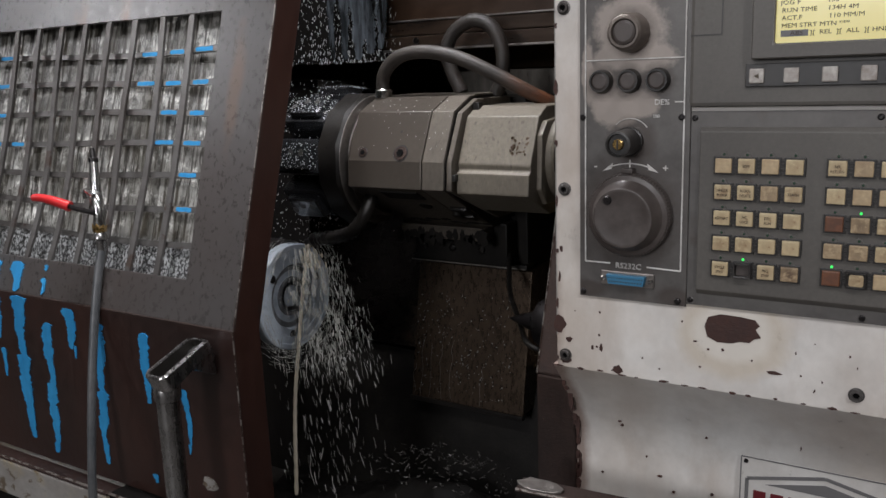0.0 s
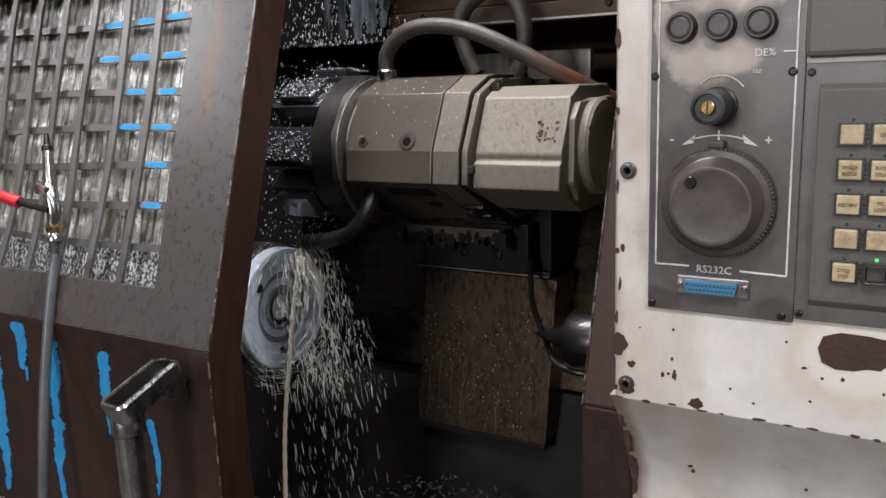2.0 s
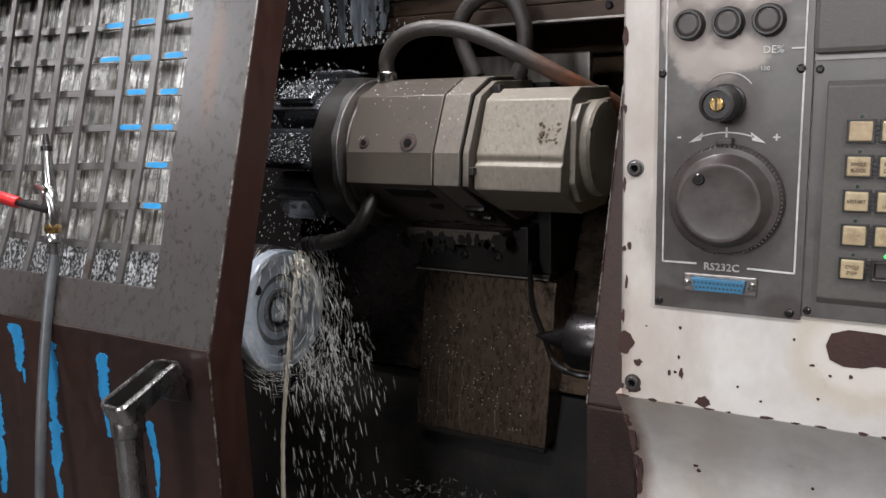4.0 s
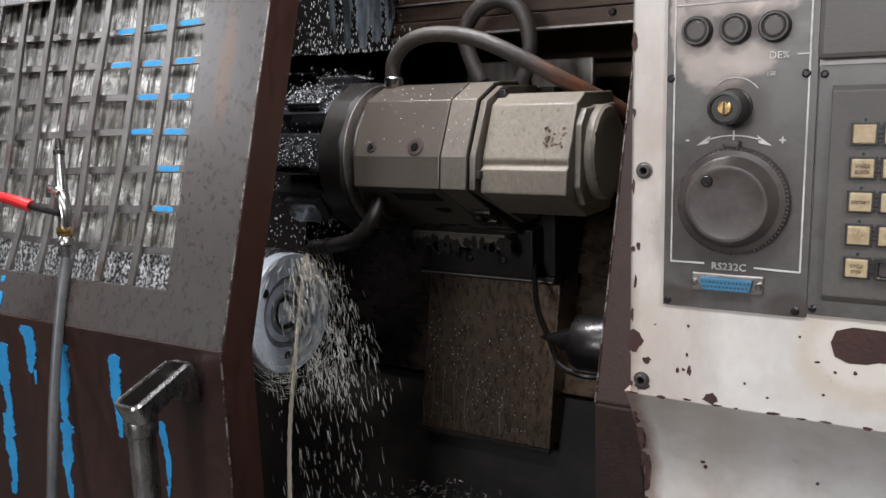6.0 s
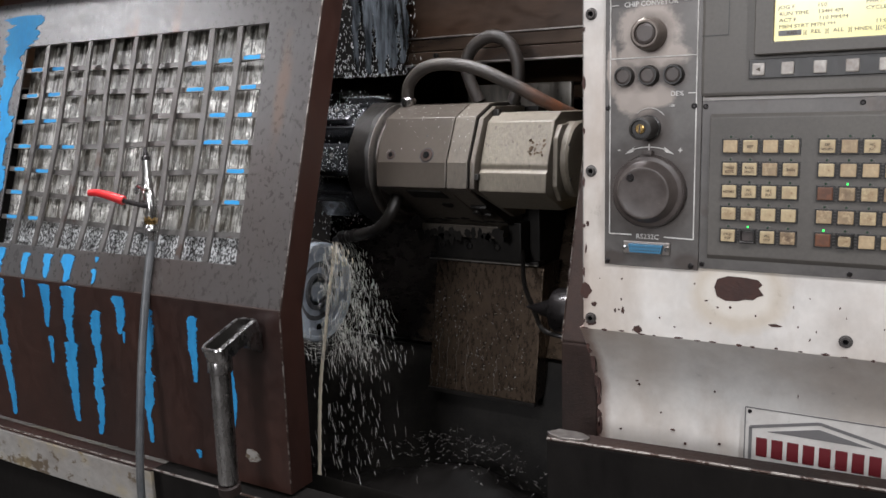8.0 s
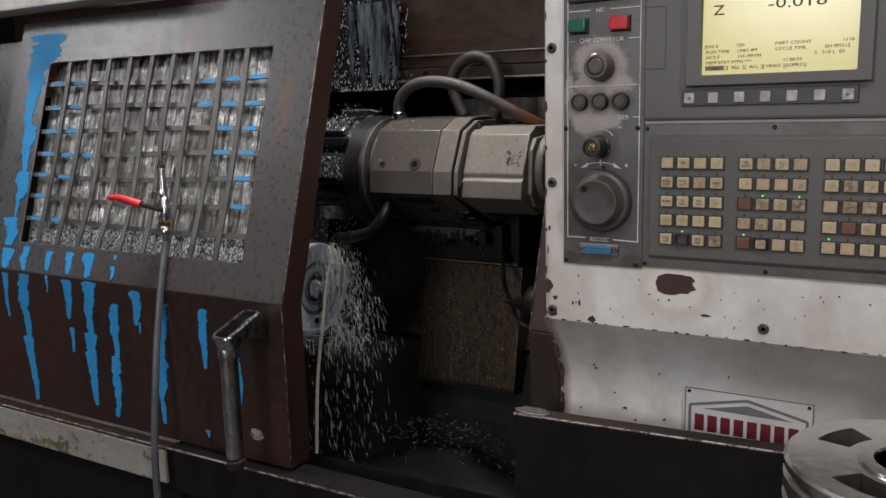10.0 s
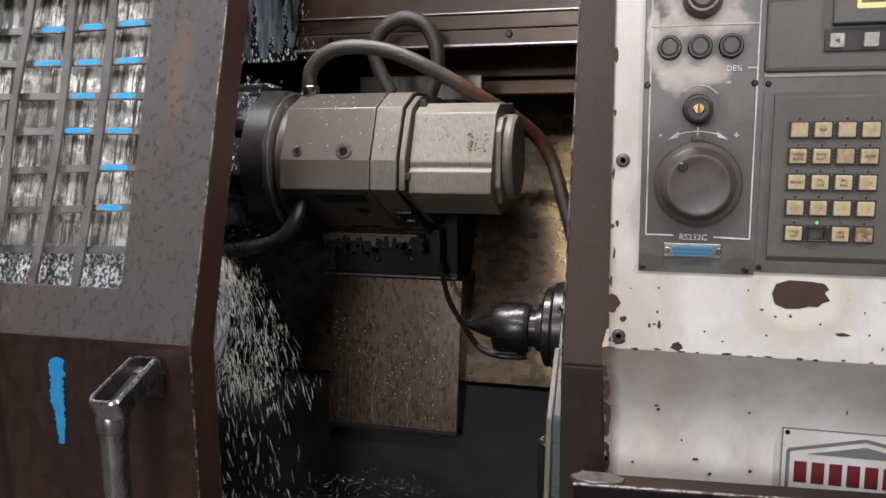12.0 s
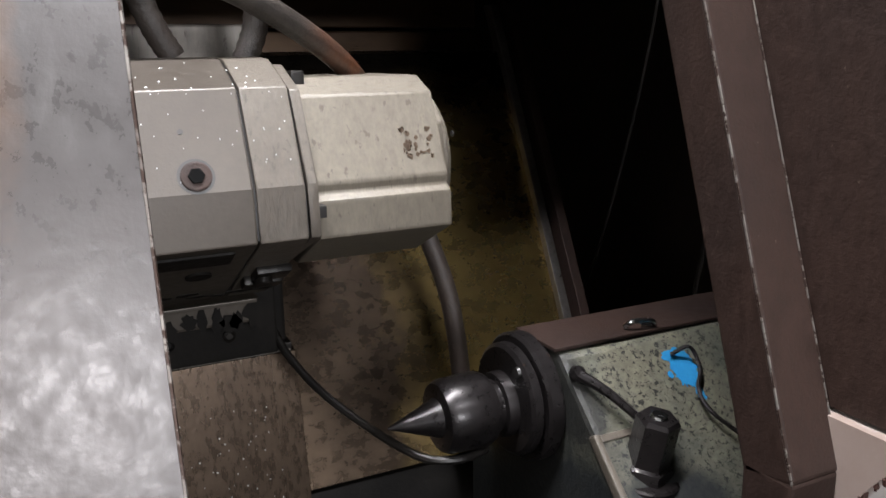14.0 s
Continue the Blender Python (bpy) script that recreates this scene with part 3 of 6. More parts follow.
def oblong(cx, cz, w, h, seed, rough):
    """A long rounded patch with an uneven edge, in x and z."""
    rnd = random.Random(seed)
    out = []
    for k in range(40):
        a = 2 * math.pi * k / 40
        ca, sa = math.cos(a), math.sin(a)
        q = 1 + rough * rnd.uniform(-1, 1)
        out.append((cx + 0.5 * w * math.copysign(abs(ca) ** 0.45, ca) * (1 + 0.3 * (q - 1)), cz + 0.5 * h * math.copysign(abs(sa) ** 0.45, sa) * q))
    return out


def drip(x, z0, z1, w, seed, lean=0.0):
    """The outline of a run of paint, from z0 down to z1, with ragged sides that narrow towards the foot."""
    rnd = random.Random(seed)
    n = max(10, int((z0 - z1) / 0.0022))
    walk_l = walk_r = 0.0
    left, right = [], []
    for i in range(n + 1):
        f = i / n
        hw = 0.5 * w * (1 - 0.6 * f ** 1.4) * (0.3 if i in (0, n) else 1)
        walk_l = 0.82 * walk_l + rnd.uniform(-0.2, 0.2)
        walk_r = 0.82 * walk_r + rnd.uniform(-0.2, 0.2)
        cx = x + lean * f + w * 0.1 * math.sin(6.2 * f + seed)
        z = z0 + (z1 - z0) * f + rnd.uniform(-0.001, 0.001)
        left.append((cx - hw * max(0.2, 1 + walk_l + rnd.uniform(-0.18, 0.18)), z))
        right.append((cx + hw * max(0.2, 1 + walk_r + rnd.uniform(-0.18, 0.18)), z))
    return left + right[::-1]


_plain_part = part


def part(name, bm, mat, parent=None, label="", smooth=True):
    ob = _plain_part(name, bm, mat, parent, label, smooth)
    if parent is not None and parent.type == "EMPTY":
        ob.matrix_parent_inverse = Matrix.Translation(-parent.location)
    return ob


def thing_at(name, base, label, category, group="", kind=""):
    ob = thing(name, label, category, group, kind)
    ob.location = base
    return ob


def framed(x0, x1, z0, z1, a0, a1, b0, b1, depth):
    """A plate with a rectangular opening."""
    bm = bmesh.new()
    o = [(x0, z0), (x1, z0), (x1, z1), (x0, z1)]
    i = [(a0, b0), (a1, b0), (a1, b1), (a0, b1)]
    lay = [[bm.verts.new((p[0], y, p[1])) for p in q] for y in (0, depth) for q in (o, i)]
    for k in range(4):
        n = (k + 1) % 4
        bm.faces.new((lay[0][k], lay[0][n], lay[1][n], lay[1][k]))
        bm.faces.new((lay[2][k], lay[3][k], lay[3][n], lay[2][n]))
        bm.faces.new((lay[0][k], lay[2][k], lay[2][n], lay[0][n]))
        bm.faces.new((lay[1][k], lay[1][n], lay[3][n], lay[3][k]))
    bmesh.ops.recalc_face_normals(bm, faces=bm.faces)
    return soften(bm, 0.0012, 1)


# ---- the hall round the machine ----
lone("floor", box(-6, 5, -5, 4, -0.1, 0.0, 0), CONCRETE, "oil-stained grey concrete floor of the workshop", "floor", kind="structure")
lone("wall_south", moved(framed(-6, 5, 0, 4, -1.28, -0.12, 1.97, 3.33, 0.2), pose(0, -5.2, 0)), PLASTER, "plastered workshop wall with a window opening", "wall", kind="structure")
lone("wall_north", box(-6, 5, 4, 4.2, 0, 4, 0), PLASTER, "plain plastered wall behind the machine", "wall", kind="structure")
lone("wall_west", box(-6.2, -6, -5, 4, 0, 4, 0), PLASTER, "plain plastered wall of the workshop", "wall", kind="structure")
lone("wall_east", box(5, 5.2, -5, 4, 0, 4, 0), PLASTER, "plain plastered wall of the workshop", "wall", kind="structure")
lone("ceiling", box(-6, 5, -5, 4, 4.0, 4.1, 0), PLASTER, "plain workshop ceiling above the lamps", "ceiling", kind="structure")

# ---- machine enclosure ----
FOLD_Z, SLOPE = 1.165, 0.34


def front_y(z, base=0.866):
    return base + SLOPE * (z - FOLD_Z)


enclosure = thing_at("lathe_enclosure", (-0.6, 1.2, 0.0), "brown and white sheet steel enclosure of a lathe, oily inside", "machine enclosure")
part("base", box(-2.4, 0.6, 0.84, 1.9, 0.0, 0.66, 0.004), DARK_IN, enclosure, "dark oily machine base")
part("back_wall", box(-2.4, 0.6, 1.86, 1.9, 0.66, 2.1, 0), BACK_IN, enclosure, "dark inner back sheet")
part("end_wall", box(0.56, 0.6, 0.9, 1.86, 0.66, 2.1, 0), BACK_IN, enclosure)
part("end_wall", box(-2.4, -2.36, 0.9, 1.86, 0.66, 2.1, 0), DARK_IN, enclosure)
# Out of view; front edge placed to keep the overhead lamp off the bed.
part("unseen_roof", box(-2.4, 0.6, 1.19, 1.9, 2.1, 2.13, 0), DARK_IN, enclosure)
part("pillar", prism([(0.864, FOLD_Z), (front_y(2.1, 0.864), 2.1), (front_y(2.1, 0.864) + 0.045, 2.1), (0.909, FOLD_Z - 0.01)], -0.364, -0.313, 0.003),
     PILLAR, enclosure, "brown greasy door post")
part("pillar_foot", box(-0.364, -0.316, 0.864, 0.91, 0.6, FOLD_Z, 0.003), PILLAR, enclosure, "dark brown foot of the door post")
part("worn_edge", tube([(-0.3635, 0.8645, FOLD_Z), (-0.3635, front_y(1.6, 0.8645), 1.6), (-0.3635, front_y(2.08, 0.8645), 2.08)], 0.0010, 6, 2), WORN_EDGE, enclosure, "bright worn edge")
part("worn_edge", tube([(-0.3135, 0.8645, FOLD_Z), (-0.3135, front_y(1.6, 0.8645), 1.6), (-0.3135, front_y(2.08, 0.8645), 2.08)], 0.0008, 6, 2), WORN_EDGE, enclosure, "bright worn edge")
part("front_sheet", prism([(0.88, FOLD_Z), (front_y(2.1, 0.88), 2.1), (front_y(2.1, 0.88) + 0.004, 2.1), (0.884, FOLD_Z)], -0.313, 0.6, 0), PILLAR, enclosure)
def low_y(z):
    """Face of the lower front panel: upright below, rolled forward towards its top."""
    return 0.868 - 0.063 * max(0.0, (z - 1.09) / 0.1145) ** 1.7


part("lower_front", prism([(0.868, 0.5), (0.868, 0.8), (0.868, 1.0)] + [(low_y(1.05 + 0.01545 * k), 1.05 + 0.01545 * k) for k in range(11)] + [(0.89, 1.2045), (0.89, 0.5)], -0.3165, 0.6, 0), WHITE, enclosure, "dirty white lower front panel with chips in the paint")
part("header", box(-2.3, -0.3, 1.36, 1.40, 1.546, 1.5725, 0.002), RAIL, enclosure, "worn brown-grey steel head rail")
part("header", box(-2.3, -0.3, 1.361, 1.40, 1.5735, 1.598, 0.002), RAIL, enclosure, "worn brown-grey steel head rail")
part("header_lip", box(-2.3, -0.3, 1.354, 1.3595, 1.5455, 1.5495, 0.001), BARE, enclosure, "bright lower lip of the head rail")
part("header_lip", box(-2.3, -0.3, 1.357, 1.3605, 1.5985, 1.6015, 0.0008), BARE, enclosure)
part("upper_sheet", prism([(1.372, 1.6), (1.40, 2.1), (1.405, 2.1), (1.377, 1.6)], -2.3, -0.3, 0), BROWN_IN, enclosure, "rusty brown sheet above the opening")
for sx in (-0.515, -0.828):
    part("screw", turned([(0, 0.006), (0.003, 0.006), (0.005, 0.004)], (sx, 1.3595, 1.564), (0, -1, 0), 14), DARK_STEEL, enclosure)

# slanting bed sheet and the dark space behind it
BED_S = 0.483


def bed_y(z):
    return 1.349 + BED_S * (z - 0.971)


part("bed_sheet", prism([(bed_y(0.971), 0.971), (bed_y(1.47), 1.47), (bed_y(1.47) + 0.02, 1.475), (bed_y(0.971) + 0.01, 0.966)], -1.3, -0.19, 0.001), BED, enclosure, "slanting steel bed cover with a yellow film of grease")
part("bed_end_strip", prism([(bed_y(1.02) - 0.012, 1.02), (bed_y(1.54) - 0.012, 1.54), (bed_y(1.54) + 0.01, 1.54), (bed_y(1.02) + 0.01, 1.02)], -0.19, -0.176, 0.002), BARE, enclosure, "worn bright steel end strip")
part("bed_end_strip", prism([(bed_y(1.0) - 0.02, 1.0), (bed_y(1.56) - 0.02, 1.56), (bed_y(1.56) + 0.03, 1.56), (bed_y(1.0) + 0.03, 1.0)], -0.166, -0.15, 0.002), PILLAR, enclosure)
part("upper_cover", box(-0.95, -0.2, 1.64, 1.66, 1.507, 1.575, 0.003), REAR, enclosure, "brown stained rear cover strip")
part("upper_cover", box(-0.95, -0.2, 1.645, 1.665, 1.448, 1.503, 0.003), REAR, enclosure, "brown stained rear cover strip")
# Painted near-black for the shaded space under the bed sheet.
part("bed_front", prism([(1.36, 0.96), (1.5, 0.96), (1.5, 0.66), (1.25, 0.66)], -1.6, -0.2, 0.002), SHADE_OIL_BLACK, enclosure)
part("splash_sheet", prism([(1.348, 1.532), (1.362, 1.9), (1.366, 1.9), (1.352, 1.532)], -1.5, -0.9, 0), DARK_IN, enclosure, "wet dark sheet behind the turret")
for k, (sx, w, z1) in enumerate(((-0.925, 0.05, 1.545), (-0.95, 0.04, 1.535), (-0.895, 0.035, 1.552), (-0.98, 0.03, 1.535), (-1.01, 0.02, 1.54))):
    part("wet_film", moved(slab(drip(sx, 1.72, z1, w, 90 + k), 0.001), pose(0, 1.3445 - 0.0004 * k, 0)), SPLASH, enclosure, "film of coolant with a painted pale sheen")
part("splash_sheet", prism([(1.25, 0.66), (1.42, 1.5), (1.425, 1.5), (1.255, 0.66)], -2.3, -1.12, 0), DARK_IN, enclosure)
part("chip_trough", prism([(0.92, 0.86), (1.1, 0.68), (1.3, 0.68), (1.3, 0.66), (0.9, 0.66)], -2.2, -0.32, 0.002), SHADE_OIL_BLACK, enclosure, "black wet chip trough")

# left fixed panel, white fascia, sill
part("side_sheet", prism([(0.83, 0.88), (0.83, 1.15), (0.985, 1.66), (0.99, 1.66), (0.835, 1.15), (0.835, 0.88)], -2.4, -1.6, 0), DOOR_GREY, enclosure, "brown-grey worn fixed sheet beside the door")
part("fascia", box(-2.4, -1.1, 0.905, 0.98, 1.716, 1.9, 0.004), WHITE, enclosure, "white head panel above the door")
part("sill", box(-2.4, -1.06, 0.77, 0.84, 0.812, 0.878, 0.003), SILL, enclosure, "flaked white painted sill under the door")
part("sill", box(-1.06, -0.34, 0.775, 0.84, 0.80, 0.882, 0.003), DARK_IN, enclosure, "dark brown sill under the door opening")
part("sill_top", box(-2.4, -1.06, 0.7705, 0.8, 0.8785, 0.8815, 0.001), EDGE_BROWN, enclosure, "brown worn top of the sill")
part("sill_edge", tube([(-2.4, 0.7745, 0.8815), (-1.2, 0.7745, 0.8815), (-0.34, 0.7745, 0.8855)], 0.0022, 6, 6), WORN_EDGE, enclosure, "bright worn sill edge")
part("apron", box(-2.4, -0.34, 0.80, 0.84, 0.10, 0.806, 0.003), DARK_IN, enclosure, "dark lower apron")

# chips in the white paint
CHIPS = ((-0.306, 1.252, 0.012, 0.018), (-0.296, 1.236, 0.007, 0.006), (-0.262, 1.232, 0.003, 0.009), (-0.271, 1.231, 0.0025, 0.005), (-0.245, 1.212, 0.012, 0.008),
         (-0.3, 1.213, 0.012, 0.007), (-0.1, 1.232, 0.012, 0.003), (-0.17, 1.252, 0.004, 0.002), (-0.158, 1.246, 0.003, 0.002), (-0.264, 1.245, 0.002, 0.003), (-0.304, 1.33, 0.003, 0.006),
         (-0.306, 1.30, 0.002, 0.012), (-0.145, 1.247, 0.003, 0.003), (-0.22, 1.228, 0.002, 0.002))
LOW_CHIPS = ((-0.26, 1.125, 0.003, 0.003), (-0.235, 1.09, 0.002, 0.002), (-0.262, 1.13, 0.004, 0.002), (-0.22, 1.07, 0.006, 0.002), (-0.205, 1.055, 0.003, 0.003), (-0.285, 1.06, 0.003, 0.002),
             (-0.165, 1.062, 0.003, 0.003), (-0.312, 1.12, 0.005, 0.04), (-0.312, 1.06, 0.004, 0.03), (-0.313, 1.155, 0.006, 0.03), (-0.08, 1.14, 0.001, 0.004), (-0.17, 1.13, 0.002, 0.002))
for k, (cx, cz, w, h) in enumerate(LOW_CHIPS):
    part("paint_chip", moved(slab(ragged(cx, cz, w, h, 40 + k, 14, 0.35), 0.003), pose(0, low_y(cz) - 0.0022, 0)), RUST, enclosure, "bare rust-brown chip")

# ragged rusty border of the white paint
rag = random.Random(71)
for k in range(16):
    z = 0.99 + k * 0.0125 + rag.uniform(-0.004, 0.004)
    part("paint_chip", moved(slab(ragged(-0.3145, z, rag.uniform(0.003, 0.008), rag.uniform(0.006, 0.016), 300 + k, 16, 0.4), 0.002), pose(0, low_y(z) - 0.0022, 0)), RUST, enclosure, "bare rust-brown chip")

# name plate on the lower front
plate = thing_at("name_plate", (-0.058, 0.866, 1.045), "white enamel name plate with maroon and grey print", "sign")
part("sheet", box(-0.137, 0.021, 0.8625, 0.8655, 1.035, 1.116, 0.0008), SIGN, plate)
for sx in (-0.1315, 0.0155):
    part("screw", turned([(0, 0.0025), (0.0012, 0.0022)], (sx, 0.8625, 1.1105), (0, -1, 0), 12), DARK_STEEL, plate)


def strip(name, pts, w, y, mat, parent):
    """A flat line of width w through points in x and z."""
    bm = bmesh.new()
    for (xa, za), (xb, zb) in zip(pts, pts[1:]):
        d = Vector((xb - xa, zb - za)).normalized()
        n = Vector((-d.y, d.x)) * w / 2
        f = [(xa + n.x, za + n.y), (xb + n.x, zb + n.y), (xb - n.x, zb - n.y), (xa - n.x, za - n.y)]
        a = [bm.verts.new((px, y, pz)) for px, pz in f]
        b = [bm.verts.new((px, y + 0.0012, pz)) for px, pz in f]
        for i in range(4):
            bm.faces.new((a[i], a[(i + 1) % 4], b[(i + 1) % 4], b[i]))
        bm.faces.new(a)
        bm.faces.new(b[::-1])
    bmesh.ops.recalc_face_normals(bm, faces=bm.faces)
    return part(name, bm, mat, parent, "", False)


strip("border_line", [(-0.1362, 1.0358), (-0.1362, 1.1152), (0.0202, 1.1152), (0.0202, 1.0358), (-0.1362, 1.0358)], 0.0012, 0.8618, LOGO_GREY, plate)
strip("border_line", [(-0.13, 1.037), (-0.13, 1.092), (-0.058, 1.108), (0.014, 1.092), (0.014, 1.037), (-0.13, 1.037)], 0.0035, 0.8618, LOGO_GREY, plate)
part("emblem", moved(slab([(-0.112, 1.089), (-0.058, 1.101), (-0.004, 1.089)], 0.001), pose(0, 0.8618, 0)), LOGO_GREY, plate)
for k in range(8):
    part("print_block", box(-0.1235 + k * 0.0166, -0.1115 + k * 0.0166, 0.8616, 0.863, 1.058, 1.0805, 0.0004), LOGO_RED, plate)

# guard panel in front of the lower right side
guard = thing_at("front_guard", (0.0, 0.77, 0.0), "dark brown steel guard panel with a bare dented top edge", "machine guard")
G = pose(-0.337, 0.752, 0, 0, 0, 4.5)
part("sheet", moved(box(0, 0.9, 0, 0.004, 0.05, 1.078, 0.001), G), DARK_IN, guard)
part("top_flange", moved(box(-0.001, 0.9, -0.001, 0.026, 1.0785, 1.0825, 0.0015), G), PILLAR, guard, "brown worn top flange")
part("worn_edge", moved(tube([(0, 0.0, 1.0815), (0.4, 0.0, 1.0815), (0.9, 0.0, 1.0815)], 0.0018, 6, 3), G), WORN_EDGE, guard, "bright worn edge")
part("dented_corner", moved(slab(ragged(0.022, 0, 0.05, 0.026, 5, 14, 0.2), 0.003, 0.0008), G @ pose(0, 0.012, 1.0825, 90)), BARE, guard, "bare bright dented corner")

# ---- sliding door ----
D = pose(0, 0.801, 1.177, -math.degrees(math.atan(0.31)))
door = thing_at("sliding_door", (-1.2, 0.81, 0.885), "worn brown-grey steel sliding door with old blue paint runs and a barred window", "machine door")


GX0, GX1, GV0, GV1 = -1.505, -0.881, 0.061, 0.446
part("upper_plate", moved(framed(-1.62, -0.779, 0, 0.54, GX0, GX1, GV0, GV1, 0.004), D), DOOR_GREY, door, "brown-grey worn upper door sheet")
part("lower_plate", box(-1.62, -0.779, 0.799, 0.803, 0.888, 1.176, 0.0008), DOOR_BROWN, door, "dark red-brown lower door sheet")
part("edge_return", prism([(0.803, 0.888), (0.803, 1.177), (0.9635, 1.6925), (1.008, 1.679), (0.85, 1.168), (0.85, 0.888)], -0.783, -0.7792, 0.0006), EDGE_BROWN, door, "red-brown door edge")
part("worn_edge", moved(tube([(-0.7795, 0.0005, 0.0), (-0.7795, 0.0005, 0.27), (-0.7795, 0.0005, 0.54)], 0.0011, 6, 3), D), WORN_EDGE, door, "bright worn edge")
part("worn_edge", tube([(-0.7795, 0.7998, 1.176), (-0.7795, 0.7998, 1.05), (-0.7795, 0.7998, 0.9)], 0.0012, 6, 3), WORN_EDGE, door, "bright worn edge")
part("worn_edge", tube([(-1.62, 0.8005, 1.1765), (-1.2, 0.8005, 1.1765), (-0.78, 0.8005, 1.1765)], 0.0015, 6, 3), PILLAR, door)
part("top_lip", moved(box(-1.62, -0.779, 0.006, 0.05, 0.541, 0.56, 0.001), D), EDGE_BROWN, door)
pane = part("pane", box(GX0 - 0.02, GX1 + 0.02, 0.03, 0.034, GV0 - 0.02, GV1 + 0.02, 0), PANE, door, "scratched wet plastic window sheet")
pane.matrix_basis = D
rnd = random.Random(4)
PX, PV = (GX1 - GX0) / 10, (GV1 - GV0) / 8
for c in range(1, 10):
    x = GX0 + c * PX
    sag = 0.010 * math.sin(math.pi * c / 10)
    pts = []
    for r in range(9):
        f = r / 8
        bend = (0.012 * math.sin(3.0 * f + c * 0.4) * math.sin(math.pi * f)) if 2 < c < 8 else 0.003 * math.sin(math.pi * f)
        pts.append((x + bend - 0.01 * (0.5 - f) * (1 if c < 6 else 0.4), GV0 + f * (GV1 - GV0), sag * math.sin(math.pi * f)))
    bm = bmesh.new()
    rings = []
    for px, pv, dy in pts:
        rings.append([bm.verts.new((px + a, 0.0 + b + dy, pv)) for a, b in ((-0.0055, 0.0), (0.0055, 0.0), (0.0055, 0.004), (-0.0055, 0.004))])
    for a, b in zip(rings, rings[1:]):
        for k in range(4):
            bm.faces.new((a[k], a[(k + 1) % 4], b[(k + 1) % 4], b[k]))
    bmesh.ops.recalc_face_normals(bm, faces=bm.faces)
    part("upright_bar", moved(bm, D), BAR_STEEL, door, "", False)
for r in range(1, 8):
    v = GV0 + r * PV
    bm = bmesh.new()
    rings = []
    for c in range(11):
        f = c / 10
        rings.append([bm.verts.new((GX0 + c * PX, b + 0.012 * math.sin(math.pi * f), v + a + 0.004 * math.sin(5 * f + r))) for a, b in ((-0.0045, 0.0055), (0.0045, 0.0055), (0.0045, 0.0095), (-0.0045, 0.0095))])
    for a, b in zip(rings, rings[1:]):
        for k in range(4):
            bm.faces.new((a[k], a[(k + 1) % 4], b[(k + 1) % 4], b[k]))
    bmesh.ops.recalc_face_normals(bm, faces=bm.faces)
    part("cross_bar", moved(bm, D), BAR_STEEL, door, "", False)
    cells = {1: (0, 1), 2: (0, 9), 3: (0, 1, 9), 4: (0, 1, 2, 8, 9), 5: (0, 1, 8, 9), 6: (0, 1, 7, 8, 9), 7: (0, 1, 7, 8, 9)}[r]
    for c in cells:
        f = (c + 0.5) / 10
        w = PX * rnd.uniform(0.66, 0.8)
        cx, cv = GX0 + (c + 0.5) * PX, v + 0.004 * math.sin(5 * f + r)
        lie = D @ pose(0, 0.0045 + 0.012 * math.sin(math.pi * f), 0)
        part("scraped_patch", moved(slab(oblong(cx, cv, w, 0.0089, r * 17 + c, 0.06), 0.0009), lie @ pose(0, 0.0004, 0)), SCRAPED, door, "pale scraped border of the paint")
        part("blue_paint", moved(slab(oblong(cx + rnd.uniform(-0.002, 0.002), cv, w * rnd.uniform(0.72, 0.9), 0.0066, r * 11 + c, 0.16), 0.001), lie), BLUE, door, "leftover blue paint")

# blue paint runs: upper sheet, in its own plane
for k, (x, v0, v1, w) in enumerate(((-1.535, 0.512, 0.40, 0.096), (-1.545, 0.405, 0.30, 0.046), (-1.532, 0.31, 0.2, 0.036), (-1.528, 0.21, 0.15, 0.046), (-1.536, 0.165, 0.10, 0.014), (-1.538, 0.11, 0.05, 0.05), (-1.538, 0.045, 0.002, 0.036),
                                    (-1.477, 0.052, 0.002, 0.034), (-1.402, 0.048, 0.006, 0.022), (-1.336, 0.05, 0.004, 0.026), (-1.276, 0.052, 0.002, 0.03), (-1.203, 0.03, 0.004, 0.014), (-1.202, 0.052, 0.042, 0.01))):
    part("blue_paint", moved(slab(drip(x, v0, v1, w, k), 0.001), D @ pose(0, -0.0008 - 0.00025 * (k % 4), 0)), BLUE, door, "leftover blue paint run")
for k, (x, z0, z1, w, ln) in enumerate(((-1.541, 1.17, 1.075, 0.018, 0.0), (-1.479, 1.172, 1.03, 0.034, 0.0), (-1.478, 1.04, 0.9, 0.028, 0.003), (-1.398, 1.174, 1.14, 0.008, 0.0), (-1.335, 1.172, 1.09, 0.026, 0.0), (-1.333, 1.074, 1.022, 0.014, 0.0),
                                        (-1.27, 1.174, 1.06, 0.034, -0.004), (-1.275, 1.07, 0.92, 0.032, -0.005), (-1.197, 1.136, 1.02, 0.028, -0.01), (-1.207, 1.03, 0.905, 0.026, -0.01), (-1.134, 1.168, 1.1, 0.026, -0.002), (-1.129, 1.107, 1.085, 0.008, 0),
                                        (-1.068, 1.153, 1.03, 0.028, -0.008), (-1.078, 1.04, 0.915, 0.022, -0.008), (-0.963, 1.15, 1.04, 0.02, -0.003), (-0.97, 0.924, 0.91, 0.011, 0), (-0.887, 1.075, 0.99, 0.013, 0.004), (-0.887, 0.992, 0.976, 0.006, 0))):
    part("blue_paint", moved(slab(drip(x, z0, z1, w, 20 + k, ln), 0.001), pose(0, 0.7984 - 0.00025 * (k % 4), 0)), BLUE, door, "leftover blue paint run")
